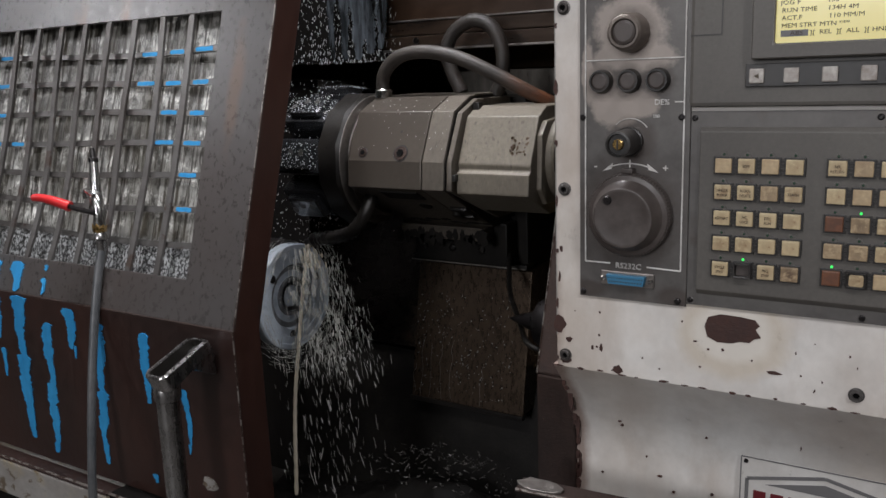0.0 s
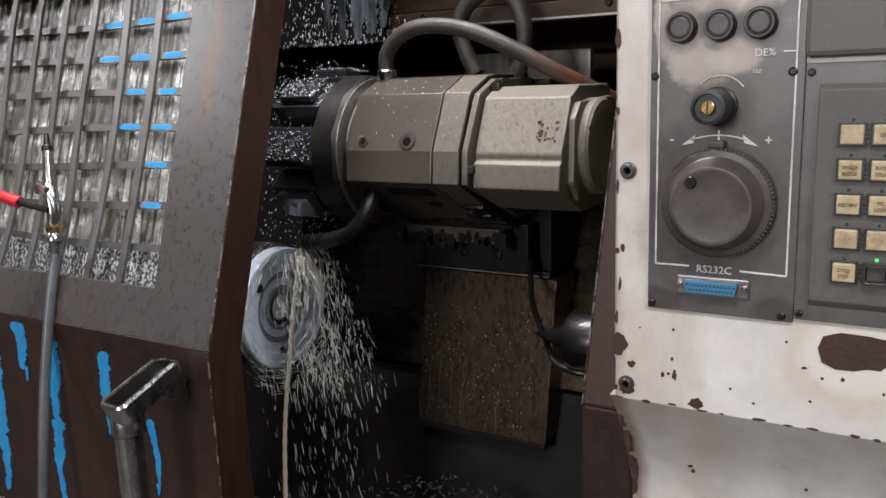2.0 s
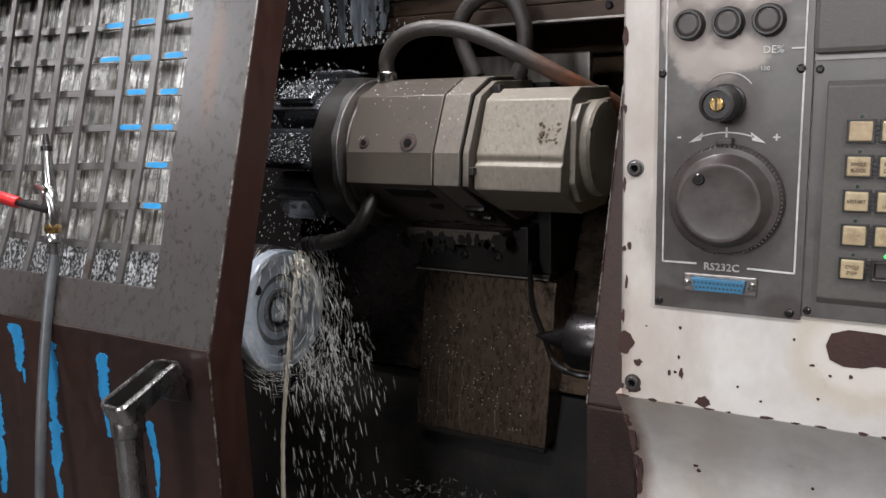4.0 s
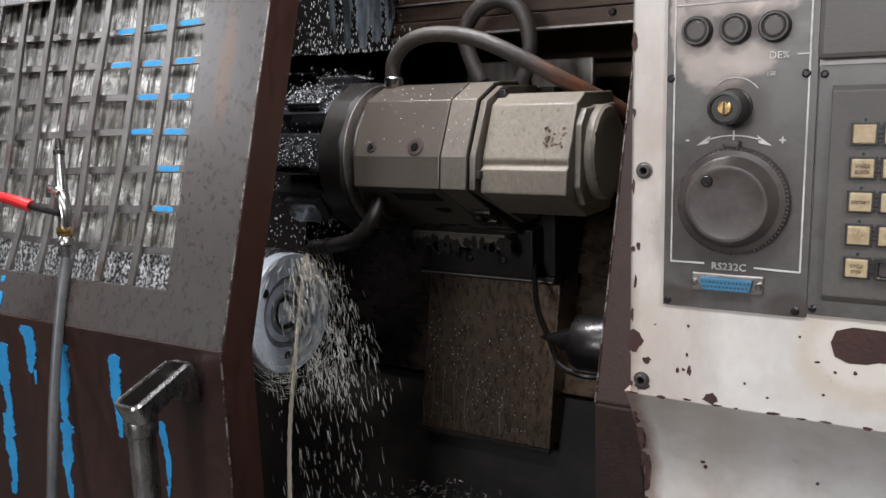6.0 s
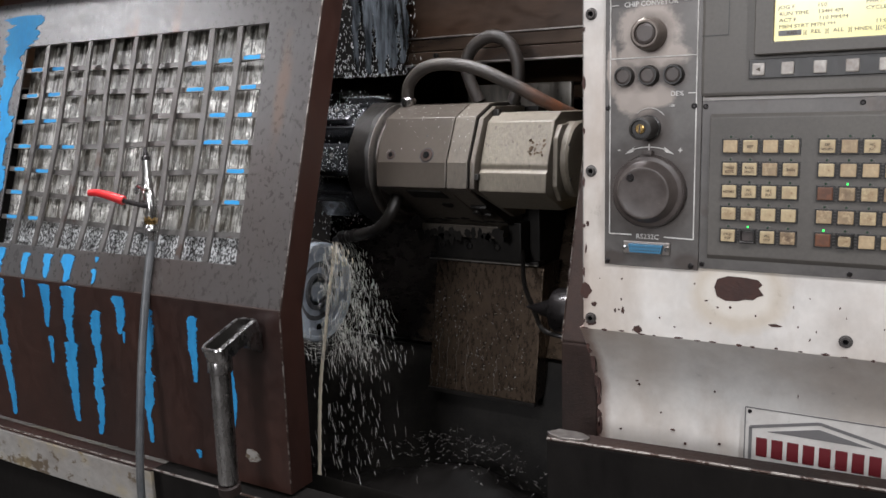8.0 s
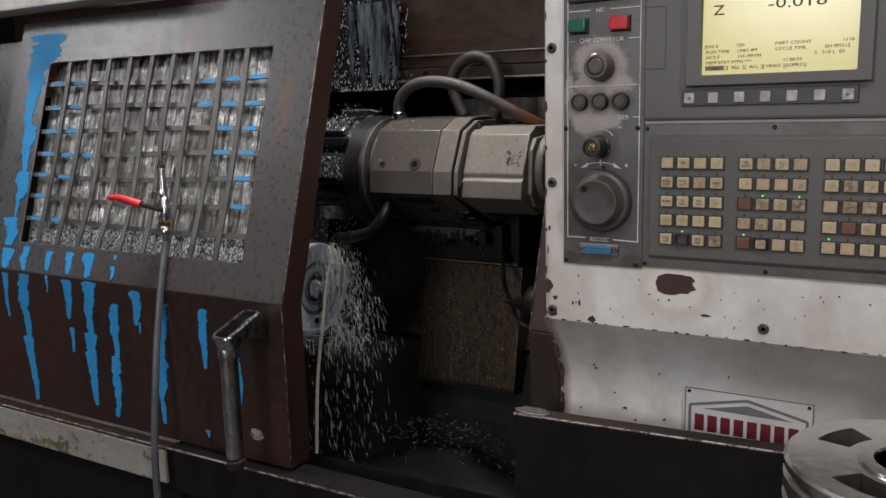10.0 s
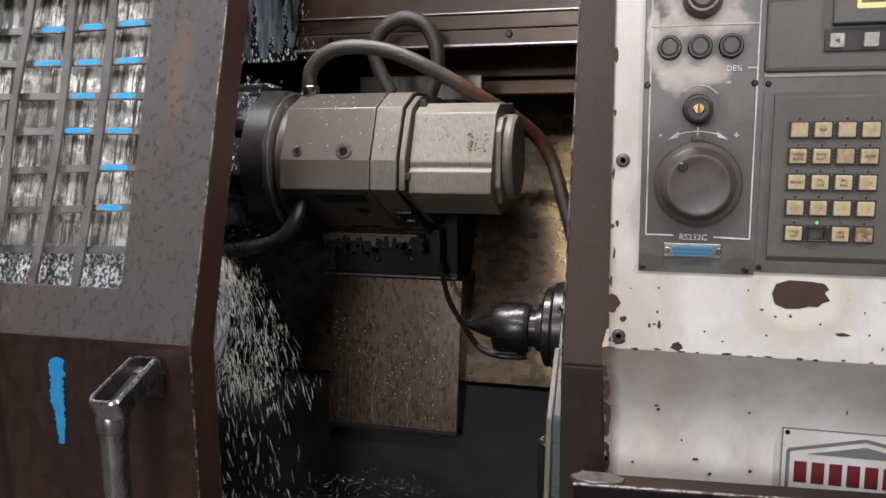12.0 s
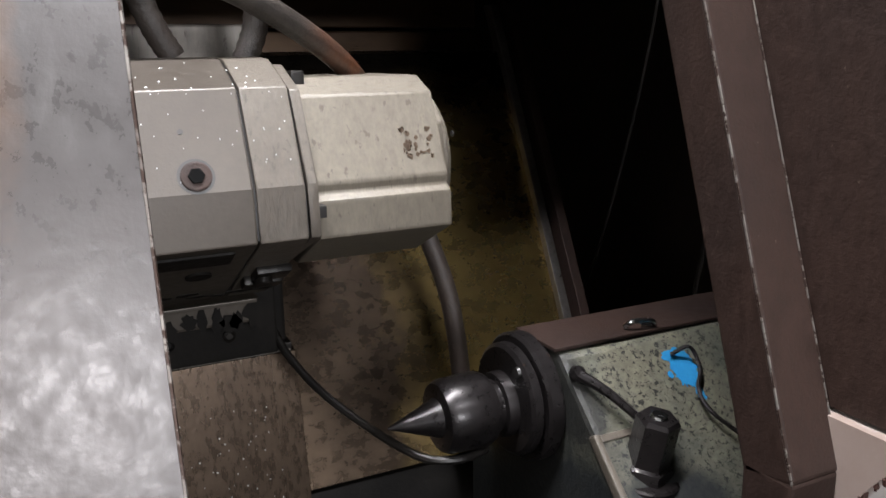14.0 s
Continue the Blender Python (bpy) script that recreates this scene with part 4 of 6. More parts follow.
part("bare_patch", moved(slab(ragged(-0.853, 0.938, 0.036, 0.02, 8, 16, 0.3), 0.001, 0), pose(0, 0.7984, 0)), SILL, door, "pale bare patch")

# handle: a tube on a pressed bracket
handle = part("handle", rod((-0.832, 0.726, 1.122), (-0.829, 0.722, 0.93), 0.0148, 28), POLISHED, door, "bare polished steel door handle")
part("handle_foot", rod((-0.829, 0.722, 0.93), (-0.829, 0.724, 0.913), 0.0165, 20), PILLAR, handle, "rusty handle foot")
def hollow_bracket(width, length, height, wall, depth):
    """A rounded casting with a deep slot in its upper face, drawn along y from the origin."""
    def ring(inset, z, slope):
        w, l0, l1, r = width / 2 - inset, inset, length - inset, max(0.003, 0.012 - inset)
        out = []
        for cx, cy, a0 in ((w - r, l0 + r, -90), (w * 0.9 - r, l1 - r, 0), (-w * 0.9 + r, l1 - r, 90), (-w + r, l0 + r, 180)):
            for k in range(6):
                a = radians(a0 + 18 * k)
                y = cy + r * math.sin(a)
                out.append((cx + r * math.cos(a), y, z + slope * max(0.0, y - 0.75 * length)))
        return out
    bm = bmesh.new()
    drop = -0.55
    loops = [[bm.verts.new(p) for p in q] for q in (ring(0.004, -height, 0), ring(0.0, -height + 0.004, 0), ring(0.0, -0.0025, drop), ring(0.002, 0.0, drop), ring(wall - 0.001, 0.0, drop), ring(wall, -0.002, drop), ring(wall + 0.001, -depth, 0))]
    n = len(loops[0])
    for p, q in zip(loops, loops[1:]):
        for k in range(n):
            bm.faces.new((p[k], p[(k + 1) % n], q[(k + 1) % n], q[k]))
    bm.faces.new(loops[0][::-1])
    bm.faces.new(loops[-1])
    bmesh.ops.recalc_face_normals(bm, faces=bm.faces)
    return bm


bracket = part("handle_bracket", moved(hollow_bracket(0.04, 0.092, 0.028, 0.006, 0.022), pose(-0.8265, 0.7, 1.139, 24)), POLISHED, handle, "hollow cast steel bracket")
# Inner faces of the slot are coloured near-black to paint the shade inside.
bracket.data.materials.append(SHADE_OIL_BLACK)
for face in list(bracket.data.polygons)[120:144] + [bracket.data.polygons[145]]:
    face.material_index = 1
part("bracket_foot", prism([(0.765, 1.128), (0.772, 1.15), (0.785, 1.155), (0.799, 1.14), (0.799, 1.11)], -0.843, -0.814, 0.005), POLISHED, handle)
part("collar", turned([(0, 0.0152), (0.003, 0.0178), (0.018, 0.018), (0.021, 0.0165)], (-0.8315, 0.7262, 1.098), (0.0, 0, 1), 28), POLISHED, handle)

# ---- control cabinet ----
cab = thing_at("control_cabinet", (0.0, 0.9, 1.205), "dirty white control cabinet with grey panels, keys and a screen", "control panel")
part("body", prism([(0.803, 1.207), (0.803, 2.05), (front_y(2.05, 0.875), 2.05), (0.884, 1.207)], -0.3085, 0.55, 0.002), PILLAR, cab, "brown cabinet side")
part("front_panel", box(-0.3095, 0.55, 0.7985, 0.8025, 1.2055, 2.05, 0.0012), WHITE, cab, "dirty white enamelled front with rusty chips")
for sx, sz in ((-0.3, 1.561), (-0.3, 1.39), (-0.3, 1.219), (-0.033, 1.223), (0.2, 1.223)):
    s = part("cap_screw", turned([(0, 0.0066), (0.0008, 0.0066), (0.001, 0.0052), (0.0034, 0.005), (0.004, 0.0045), (0.004, 0.003), (0.001, 0.0029)], (sx, 0.7985, sz), (0, -1, 0), 24), BAR_STEEL, cab, "dark socket head screw in a washer")
    part("socket", turned([(0, 0.0028), (0.0004, 0.0028)], (sx, 0.7973, sz), (0, -1, 0), 6), MATT_BLACK, s)
for k, (cx, cz, w, h) in enumerate(CHIPS):
    part("paint_chip", moved(slab(ragged(cx, cz, w, h, k, 14, 0.35), 0.001), pose(0, 0.7979, 0)), RUST, cab, "bare rust-brown chip")
SPOT = [(-0.162, 1.268), (-0.159, 1.277), (-0.148, 1.281), (-0.13, 1.2805), (-0.118, 1.279), (-0.1135, 1.274), (-0.117, 1.270), (-0.112, 1.263), (-0.118, 1.261), (-0.122, 1.257), (-0.13, 1.257), (-0.138, 1.2545), (-0.15, 1.254), (-0.159, 1.258)]
part("rust_spot", moved(slab(SPOT, 0.001), pose(0, 0.7979, 0)), RUST, cab, "large bare rust-brown spot")

for k in range(8):
    z = 1.215 + k * 0.055 + rag.uniform(-0.005, 0.005)
    part("paint_chip", moved(slab(ragged(-0.3085, z, rag.uniform(0.0015, 0.0045), rag.uniform(0.004, 0.014), 200 + k, 14, 0.4), 0.001), pose(0, 0.7980, 0)), RUST, cab, "bare rust-brown chip")
for k in range(24):
    x = -0.305 + k * 0.021 + rag.uniform(-0.005, 0.005)
    part("paint_chip", moved(slab(ragged(x, 1.2065 + rag.uniform(-0.0008, 0.0012), rag.uniform(0.003, 0.011), rag.uniform(0.001, 0.0028), 250 + k, 14, 0.35), 0.001), pose(0, 0.7980, 0)), RUST, cab, "bare rust-brown chip")
for k in range(26):
    part("paint_chip", moved(slab(ragged(rag.uniform(-0.29, 0.1), rag.uniform(1.215, 1.275), rag.uniform(0.0008, 0.0028), rag.uniform(0.0008, 0.0032), 330 + k, 10, 0.4), 0.001), pose(0, 0.7981, 0)), RUST, cab, "bare rust-brown chip")
part("worn_edge", tube([(-0.3093, 0.7992, 1.24), (-0.3093, 0.7992, 1.5), (-0.3093, 0.7992, 2.0)], 0.0009, 6, 4), SILL, cab, "pale worn edge")
part("worn_edge", tube([(-0.3088, 0.827, 1.23), (-0.3088, 0.829, 1.5), (-0.3088, 0.83, 2.0)], 0.0011, 6, 4), SILL, cab, "pale worn edge")
part("side_flange", box(-0.3105, -0.3086, 0.804, 0.826, 1.225, 2.03, 0.0008), EDGE_BROWN, cab, "rusty brown side flange")

# narrow switch plate
SY = 0.7955
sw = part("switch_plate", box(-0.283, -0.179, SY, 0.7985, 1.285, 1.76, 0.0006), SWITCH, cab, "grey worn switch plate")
for sx in (-0.2795, -0.1865):
    for sz in (1.4595, 1.2895):
        part("screw", turned([(0, 0.0031), (0.0012, 0.003), (0.002, 0.0018)], (sx, SY, sz), (0, -1, 0), 14), DARK_STEEL, sw)
LY = SY - 0.0011
strip("print_line", [(-0.277, 1.70), (-0.277, 1.3205), (-0.252, 1.3205)], 0.0012, LY, PRINT, sw)
strip("print_line", [(-0.216, 1.3195), (-0.1845, 1.3185), (-0.1845, 1.70)], 0.0012, LY, PRINT, sw)
strip("print_line", [(-0.277, 1.567), (-0.268, 1.567)], 0.001, LY, PRINT, sw)
strip("print_line", [(-0.199, 1.567), (-0.1845, 1.567)], 0.001, LY, PRINT, sw)
strip("print_line", [(-0.277, 1.603), (-0.248, 1.603)], 0.001, LY, PRINT, sw)
strip("print_line", [(-0.222, 1.603), (-0.1845, 1.603)], 0.001, LY, PRINT, sw)
strip("print_line", [(-0.277, 1.5115), (-0.1845, 1.5115)], 0.001, LY, PRINT, sw)
strip("print_line", [(-0.193, 1.473), (-0.1845, 1.473)], 0.001, LY, PRINT, sw)
lettering("print", "CHIP CONVEYOR", -0.2335, 1.5645, 0.0072, LY, PRINT, sw, bold=0.00012)
lettering("print", "NC", -0.235, 1.600, 0.0072, LY, PRINT, sw, bold=0.00012)
lettering("print", "RS232C", -0.234, 1.3165, 0.0078, LY, PRINT, sw, bold=0.00012)
lettering("print", "DE%", -0.2045, 1.4705, 0.0072, LY, PRINT, sw)
lettering("print", "100", -0.2095, 1.459, 0.0042, LY, PRINT, sw)
lettering("print", "-", -0.2665, 1.4115, 0.009, LY, PRINT, sw, bold=0.0002)
lettering("print", "+", -0.2, 1.4105, 0.009, LY, PRINT, sw, bold=0.0002)
ARC = [(-0.2335 + 0.056 * math.sin(a), 1.361 + 0.056 * math.cos(a)) for a in [radians(-20 + 4 * k) for k in range(11)]]
strip("print_line", ARC, 0.0009, LY, PRINT, sw)
strip("print_line", [(-0.2335, 1.4135), (-0.2335, 1.4205)], 0.0011, LY, PRINT, sw)
for s in (-1, 1):
    c = -0.2335
    part("print_arrow", moved(slab([(c + s * 0.0265, 1.4095), (c + s * 0.0165, 1.4170), (c + s * 0.0175, 1.4115)], 0.001), pose(0, LY, 0)), PRINT, sw)
strip("print_line", [(-0.2335 + 0.019 * math.sin(a), 1.4395 + 0.019 * math.cos(a)) for a in [radians(-45 + 10 * k) for k in range(11)]], 0.0006, LY, PRINT, sw)

# hand wheel with a knurled rim
wheel = part("hand_wheel", turned([(0, 0.039), (0.002, 0.0395), (0.010, 0.039), (0.0122, 0.0375), (0.0128, 0.035), (0.0132, 0.0335), (0.015, 0.032), (0.0235, 0.029), (0.0262, 0.0275), (0.0265, 0.0265), (0.026, 0.0245), (0.0258, 0.01)],
                                  (-0.232, SY, 1.3695), (0, -1, 0), 72), KNOB, cab, "large worn brown-black hand wheel")
ridge = box(-0.0006, 0.0006, -0.0005, 0.0008, 0, 0.010, 0)
me = bpy.data.meshes.new("knurl")
ridge.to_mesh(me)
ridge.free()
me.materials.append(KNOB)
bm = bmesh.new()
for k in range(80):
    tmp = bmesh.new()
    tmp.from_mesh(me)
    moved(tmp, pose(-0.232, SY - 0.0018, 1.3695, 90) @ pose(0, 0, 0, 0, 0, k * 4.5) @ pose(0, -0.0388, 0))
    m2 = bpy.data.meshes.new("k")
    tmp.to_mesh(m2)
    tmp.free()
    bm.from_mesh(m2)
    bpy.data.meshes.remove(m2)
part("knurling", bm, KNOB, wheel, "", False)
part("finger_screw", turned([(0, 0.0042), (0.002, 0.0042), (0.003, 0.0034)], (-0.246, SY - 0.0245, 1.386), (0, -1, 0), 18), DARK_STEEL, wheel)
part("pointer", box(-0.239, -0.228, SY - 0.01, SY, 1.4085, 1.4135, 0.0012), KNOB, wheel)
# key switch
ks = part("key_switch", turned([(0, 0.0135), (0.004, 0.0135), (0.005, 0.0122), (0.032, 0.0115), (0.0325, 0.0095), (0.029, 0.0092)], (-0.2345, SY, 1.4375), (0, -1, 0), 36), BLACK, cab, "black key switch")
part("brass_core", turned([(0, 0.0048), (0.003, 0.0048), (0.0036, 0.004)], (-0.2345, SY - 0.029, 1.4375), (0, -1, 0), 20), BRASS, ks, "slotted brass core")
part("slot", box(-0.2352, -0.2338, SY - 0.0332, SY - 0.0322, 1.4335, 1.4415, 0), BLACK, ks)
# push buttons
for bx in (-0.261, -0.2345, -0.208):
    b = part("push_button", turned([(0, 0.0108), (0.006, 0.0105), (0.0085, 0.0096), (0.0085, 0.0082), (0.006, 0.0082)], (bx, SY, 1.4925), (0, -1, 0), 32), BLACK, cab, "round black push button")
    part("button_cap", turned([(0, 0.0080), (0.0012, 0.0078), (0.0018, 0.006)], (bx, SY - 0.006, 1.4925), (0, -1, 0), 28), KNOB, b, "dull brown cap")
cb = part("push_button", turned([(0, 0.0175), (0.012, 0.0168), (0.019, 0.0155), (0.021, 0.0135), (0.021, 0.0115), (0.017, 0.011)], (-0.234, SY, 1.535), (0, -1, 0), 40), COLLAR, cab, "large push button in a bare worn collar")
part("button_cap", turned([(0, 0.0108), (0.0025, 0.0104), (0.0035, 0.008)], (-0.234, SY - 0.017, 1.535), (0, -1, 0), 32), KNOB, cb)
for bx, mm, lab in ((-0.262, GREEN_BTN, "square green push button"), (-0.209, RED_BTN, "square red push button")):
    b = part("push_button", box(bx - 0.0125, bx + 0.0125, SY - 0.004, SY, 1.5755, 1.5945, 0.001), BLACK, cab, lab)
    part("button_cap", box(bx - 0.0112, bx + 0.0112, SY - 0.012, SY - 0.004, 1.577, 1.593, 0.0018), mm, b)
part("selector_bezel", box(-0.275, -0.187, SY - 0.008, SY, 1.613, 1.66, 0.002), BLACK, cab)
# serial connector
con = part("serial_socket", box(-0.2605, -0.2085, SY - 0.0025, SY, 1.2995, 1.3135, 0.001), BARE, cab, "25-pin serial socket with a steel flange")
part("shell", moved(slab([(-0.2535, 1.3112), (-0.2155, 1.3112), (-0.2175, 1.3018), (-0.2515, 1.3018)], 0.006, 0.0006), pose(0, SY - 0.0085, 0)), CONN_BLUE, con, "blue pin block")
pin = turned([(0, 0.0007), (0.0004, 0.0007)], (0, 0, 0), (0, -1, 0), 6)
pin_me = bpy.data.meshes.new("pin_hole")
pin.to_mesh(pin_me)
pin.free()
pin_me.materials.append(BLACK)
for k in range(25):
    o = new("pin_hole", pin_me)
    o.parent = con
    row = k >= 13
    o.location = (-0.2345 + (k - 6) * 0.00277 if not row else -0.2345 + (k - 13 - 5.5) * 0.00277, SY - 0.0086, 1.3048 if row else 1.3083)
for sx in (-0.2575, -0.2115):
    part("jack_screw", turned([(0, 0.0026), (0.004, 0.0026), (0.005, 0.0018)], (sx, SY - 0.0025, 1.3065), (0, -1, 0), 6), STEEL, con)

# screen unit
CY = 0.789
lcd = part("screen_case", box(-0.1795, 0.45, CY, 0.7985, 1.4685, 1.80, 0.0035), CASE, cab, "brown-grey plastic screen case")
strip("hatch_line", [(-0.179, 1.529), (-0.153, 1.529), (-0.153, 1.60), (-0.179, 1.60)], 0.0008, CY - 0.0006, BLACK, lcd)
bez = part("bezel", moved(framed(-0.1275, 0.0655, 1.507, 1.70, -0.110, 0.0505, 1.519, 1.642, 0.010), pose(0, CY - 0.009, 0)), CASE, lcd, "moulded screen bezel")
part("screen", box(-0.1115, 0.052, CY - 0.0035, CY - 0.0005, 1.5175, 1.6435, 0), SCREEN, lcd, "lit yellow monochrome screen with dark text")
TY = CY - 0.0042


def screen_text(text, x, z, size=0.0048, align="LEFT", squeeze=1.15):
    return lettering("screen_text", text, -0.110 + (x + 0.1185) * 1.05, z + 0.0015, size, TY, INK, lcd, align, squeeze * 1.05)


screen_text("JOG F", -0.1155, 1.5475)
screen_text("150", -0.083, 1.5475)
screen_text("RUN TIME", -0.1145, 1.5415)
screen_text("134H 4M", -0.0825, 1.5415)
screen_text("ACT.F", -0.1145, 1.5355)
screen_text("110 MM/M", -0.0815, 1.5355)
screen_text("MEM STRT MTN ***", -0.1145, 1.5295)
screen_text("PART COUNT", -0.044, 1.5475)
screen_text("1116", 0.0195, 1.5475)
screen_text("CYCLE TIME", -0.044, 1.5415)
screen_text("0H 0M31S", 0.0035, 1.5415)
screen_text("S   518 L  85", -0.006, 1.5355)
screen_text("11:06:55", -0.036, 1.5295)
screen_text("ABS", -0.108, 1.5235)
screen_text("][  REL  ][  ALL  ][ HNDL ][(OPRT)]", -0.094, 1.5235, 0.0048, "LEFT", 1.13)
part("text_bar", box(-0.106, -0.0855, TY + 0.0002, TY + 0.001, 1.524, 1.529, 0), LOGO_GREY, lcd)
screen_text("Z", -0.108, 1.5835, 0.0155, "LEFT", 1.2)
screen_text("X", -0.108, 1.6055, 0.0155, "LEFT", 1.2)
screen_text("-0.018", -0.053, 1.5865, 0.0155, "LEFT", 1.45)
soft = part("soft_key_bar", box(-0.1325, 0.0535, CY - 0.002, CY + 0.001, 1.4845, 1.5035, 0.0008), BLACK, lcd, "black soft key strip")
for k in range(7):
    x = -0.123 + k * 0.0277 - (0.001 if k == 1 else 0)
    part("soft_key", box(x - 0.0058, x + 0.0058, CY - 0.0055, CY - 0.002, 1.4875, 1.4995, 0.0012), SOFT_KEY, lcd)
    if k in (0, 6):
        s = 1 if k else -1
        part("arrow_print", moved(slab([(x + s * 0.0022, 1.4935), (x - s * 0.0018, 1.4957), (x - s * 0.0018, 1.4913)], 0.0004), pose(0, CY - 0.0058, 0)), INK, lcd)

# keypad
kp = part("key_panel", box(-0.1785, 0.45, 0.7955, 0.7985, 1.288, 1.4645, 0.0006), PLATE, cab, "grey key panel with rows of ivory keys")
part("raised_field", joined(prism([(0.7955, 1.299), (0.792, 1.304), (0.792, 1.447), (0.7955, 1.451)], -0.1695, 0.44, 0.0008)), CASE, kp)
for sx, sz in ((-0.175, 1.4585), (-0.03, 1.459), (-0.175, 1.2925), (-0.033, 1.2925), (0.12, 1.459), (0.12, 1.2925)):
    part("screw", turned([(0, 0.0028), (0.001, 0.0026), (0.0018, 0.0016)], (sx, 0.7955, sz), (0, -1, 0), 12), DARK_STEEL, kp)


def shared(name, bm, mat):
    me = bpy.data.meshes.new(name)
    bm.to_mesh(me)
    bm.free()
    me.materials.append(mat)
    return me


KEY_MESH = {c: shared("key", soften(box(-0.0069, 0.0069, -0.0045, 0.0, -0.0063, 0.0063, 0), 0.0009), m) for c, m in (("I", KEY), ("W", KEY_WORN), ("R", KEY_RED))}
FRAME_MESH = shared("key_frame", box(-0.0085, 0.0085, -0.0022, 0.0, -0.0078, 0.0078, 0.0004), BLACK)
RIB_MESH = shared("key_ribs", joined(*[box(-0.0016, 0.0016, -0.002, 0, z - 0.001, z + 0.001, 0) for z in (-0.0045, -0.0015, 0.0015, 0.0045)]), BLACK)
LUG_MESH = shared("led_lug", moved(slab([(-0.0045, 0.0), (0.0045, 0.0), (0.003, 0.0012), (0.0022, 0.0035), (0, 0.0045), (-0.0022, 0.0035), (-0.003, 0.0012)], 0.0014), pose(0, -0.0014, 0)), CASE)
LED_MESH = {c: shared("led", turned([(0, 0.0011), (0.0004, 0.0011), (0.0008, 0.0006)], (0, 0, 0), (0, -1, 0), 10), m) for c, m in (("on", LED_GREEN), ("off", LED_OFF))}


def put(name, mesh, x, y, z, parent):
    o = new(name, mesh)
    o.location, o.parent = (x, y, z), parent
    return o


ROWS_Z = [1.418 - 0.023 * k for k in range(5)]
FIELDS = ((-0.148, ("WIWI", "IIWI", "IIII", "IIII", "IBIW")), (-0.058, ("IWIW", "IWWI", "RWIW", "WWIW", "RFWI")), (0.032, ("IIII", "IWII", "WWWI", "IRII", "WWII")), (0.122, ("IIII", "IIII", "IIII", "IIII", "IIII")))
LIT = {(0, 4, 1), (1, 2, 1), (1, 2, 3), (1, 4, 0), (2, 4, 0)}
LEGEND = {(0, 0, 1): "EDIT", (0, 1, 0): "SINGLE\nBLOCK", (0, 1, 1): "BLOCK\nDELETE", (0, 1, 3): "TEACH", (0, 2, 0): "RESTART", (0, 2, 1): "MC\nLOCK", (0, 2, 2): "DRY\nRUN", (0, 4, 0): "CYCLE\nSTOP",
          (0, 4, 2): "PRG\nSTOP", (1, 0, 0): "REF\nRETURN", (1, 0, 2): "INC\nJOG"}
KY = 0.792
for f, (x0, rows) in enumerate(FIELDS):
    for r, row in enumerate(rows):
        for c, ch in enumerate(row):
            x, z = x0 + c * 0.0192, ROWS_Z[r]
            put("key_frame", FRAME_MESH, x, KY, z, kp)
            if ch == "B":
                part("sunken_key", moved(framed(-0.0075, 0.0075, -0.0068, 0.0068, -0.0058, 0.0058, -0.005, 0.005, 0.007), pose(x, KY - 0.007, z)), BLACK, kp, "dark sunken key in a raised frame")
                part("key", box(x - 0.0055, x + 0.0055, KY - 0.003, KY, z - 0.0048, z + 0.0048, 0.0006), KNOB, kp)
            elif ch == "F":
                put("key", KEY_MESH["I"], x, KY, z, kp)
                part("key_ring", moved(framed(-0.0078, 0.0078, -0.0072, 0.0072, -0.0055, 0.0055, -0.005, 0.005, 0.002), pose(x, KY - 0.0056, z)), BLACK, kp, "black framed key")
            else:
                put("key", KEY_MESH[ch], x, KY, z, kp)
            if c < len(row) - 1:
                put("key_ribs", RIB_MESH, x + 0.0096, KY, z, kp)
            put("led_lug", LUG_MESH, x, KY, z + 0.0072, kp)
            put("led", LED_MESH["on" if (f, r, c) in LIT else "off"], x, KY - 0.0014, z + 0.0096, kp)
            if (f, r, c) in LEGEND:
                for i, word in enumerate(LEGEND[(f, r, c)].split("\n")):
                    two = "\n" in LEGEND[(f, r, c)]
                    lettering("legend", word, x, z + (0.0006 - 0.0042 * i if two else -0.0012), 0.0034, KY - 0.0047, INK, kp, squeeze=0.82)

# ---- tool turret with its drive ----
AX_Y, AX_Z = 1.17, 1.113
turret = thing_at("tool_turret", (-0.72, 1.3, 1.16), "oily grey indexing tool turret with a cream painted drive motor", "tool turret")
H = [(1.158, 1.4465), (1.21, 1.468), (1.24, 1.47), (1.34, 1.47), (1.34, 1.243), (1.278, 1.243), (1.117, 1.328), (1.121, 1.371)]
part("housing", prism(H, -0.817, -0.6755, 0.0015), HOUSING, turret, "oily grey cast gear housing")
part("joint_plate", prism(H, -0.6735, -0.6345, 0.0015), JOINT, turret)
part("joint_gasket", prism([(y + (0.003 if y < 1.2 else -0.003), z + (0.002 if z < 1.35 else -0.003)) for y, z in H], -0.676, -0.6335, 0), OIL_BLACK, turret)
part("motor_flange", prism([(1.163, 1.4435), (1.212, 1.463), (1.33, 1.463), (1.33, 1.26), (1.28, 1.26), (1.121, 1.3275), (1.125, 1.371)], -0.6315, -0.6225, 0.0015), JOINT, turret)
M = [(1.173, 1.4375), (1.203, 1.4515), (1.31, 1.4515), (1.33, 1.43), (1.33, 1.31), (1.30, 1.285), (1.21, 1.285), (1.133, 1.3225), (1.1345, 1.354), (1.142, 1.3585), (1.141, 1.3675)]
motor = part("motor", prism(M, -0.6205, -0.498, 0.0025), MOTOR, turret, "cream motor with crackled chipped paint")
part("end_cap", turned([(0, 0.064), (0.017, 0.064), (0.021, 0.061), (0.022, 0.05)], (-0.498, 1.238, 1.37), (1, 0, 0), 48), MOTOR, motor, "round cream end cap")
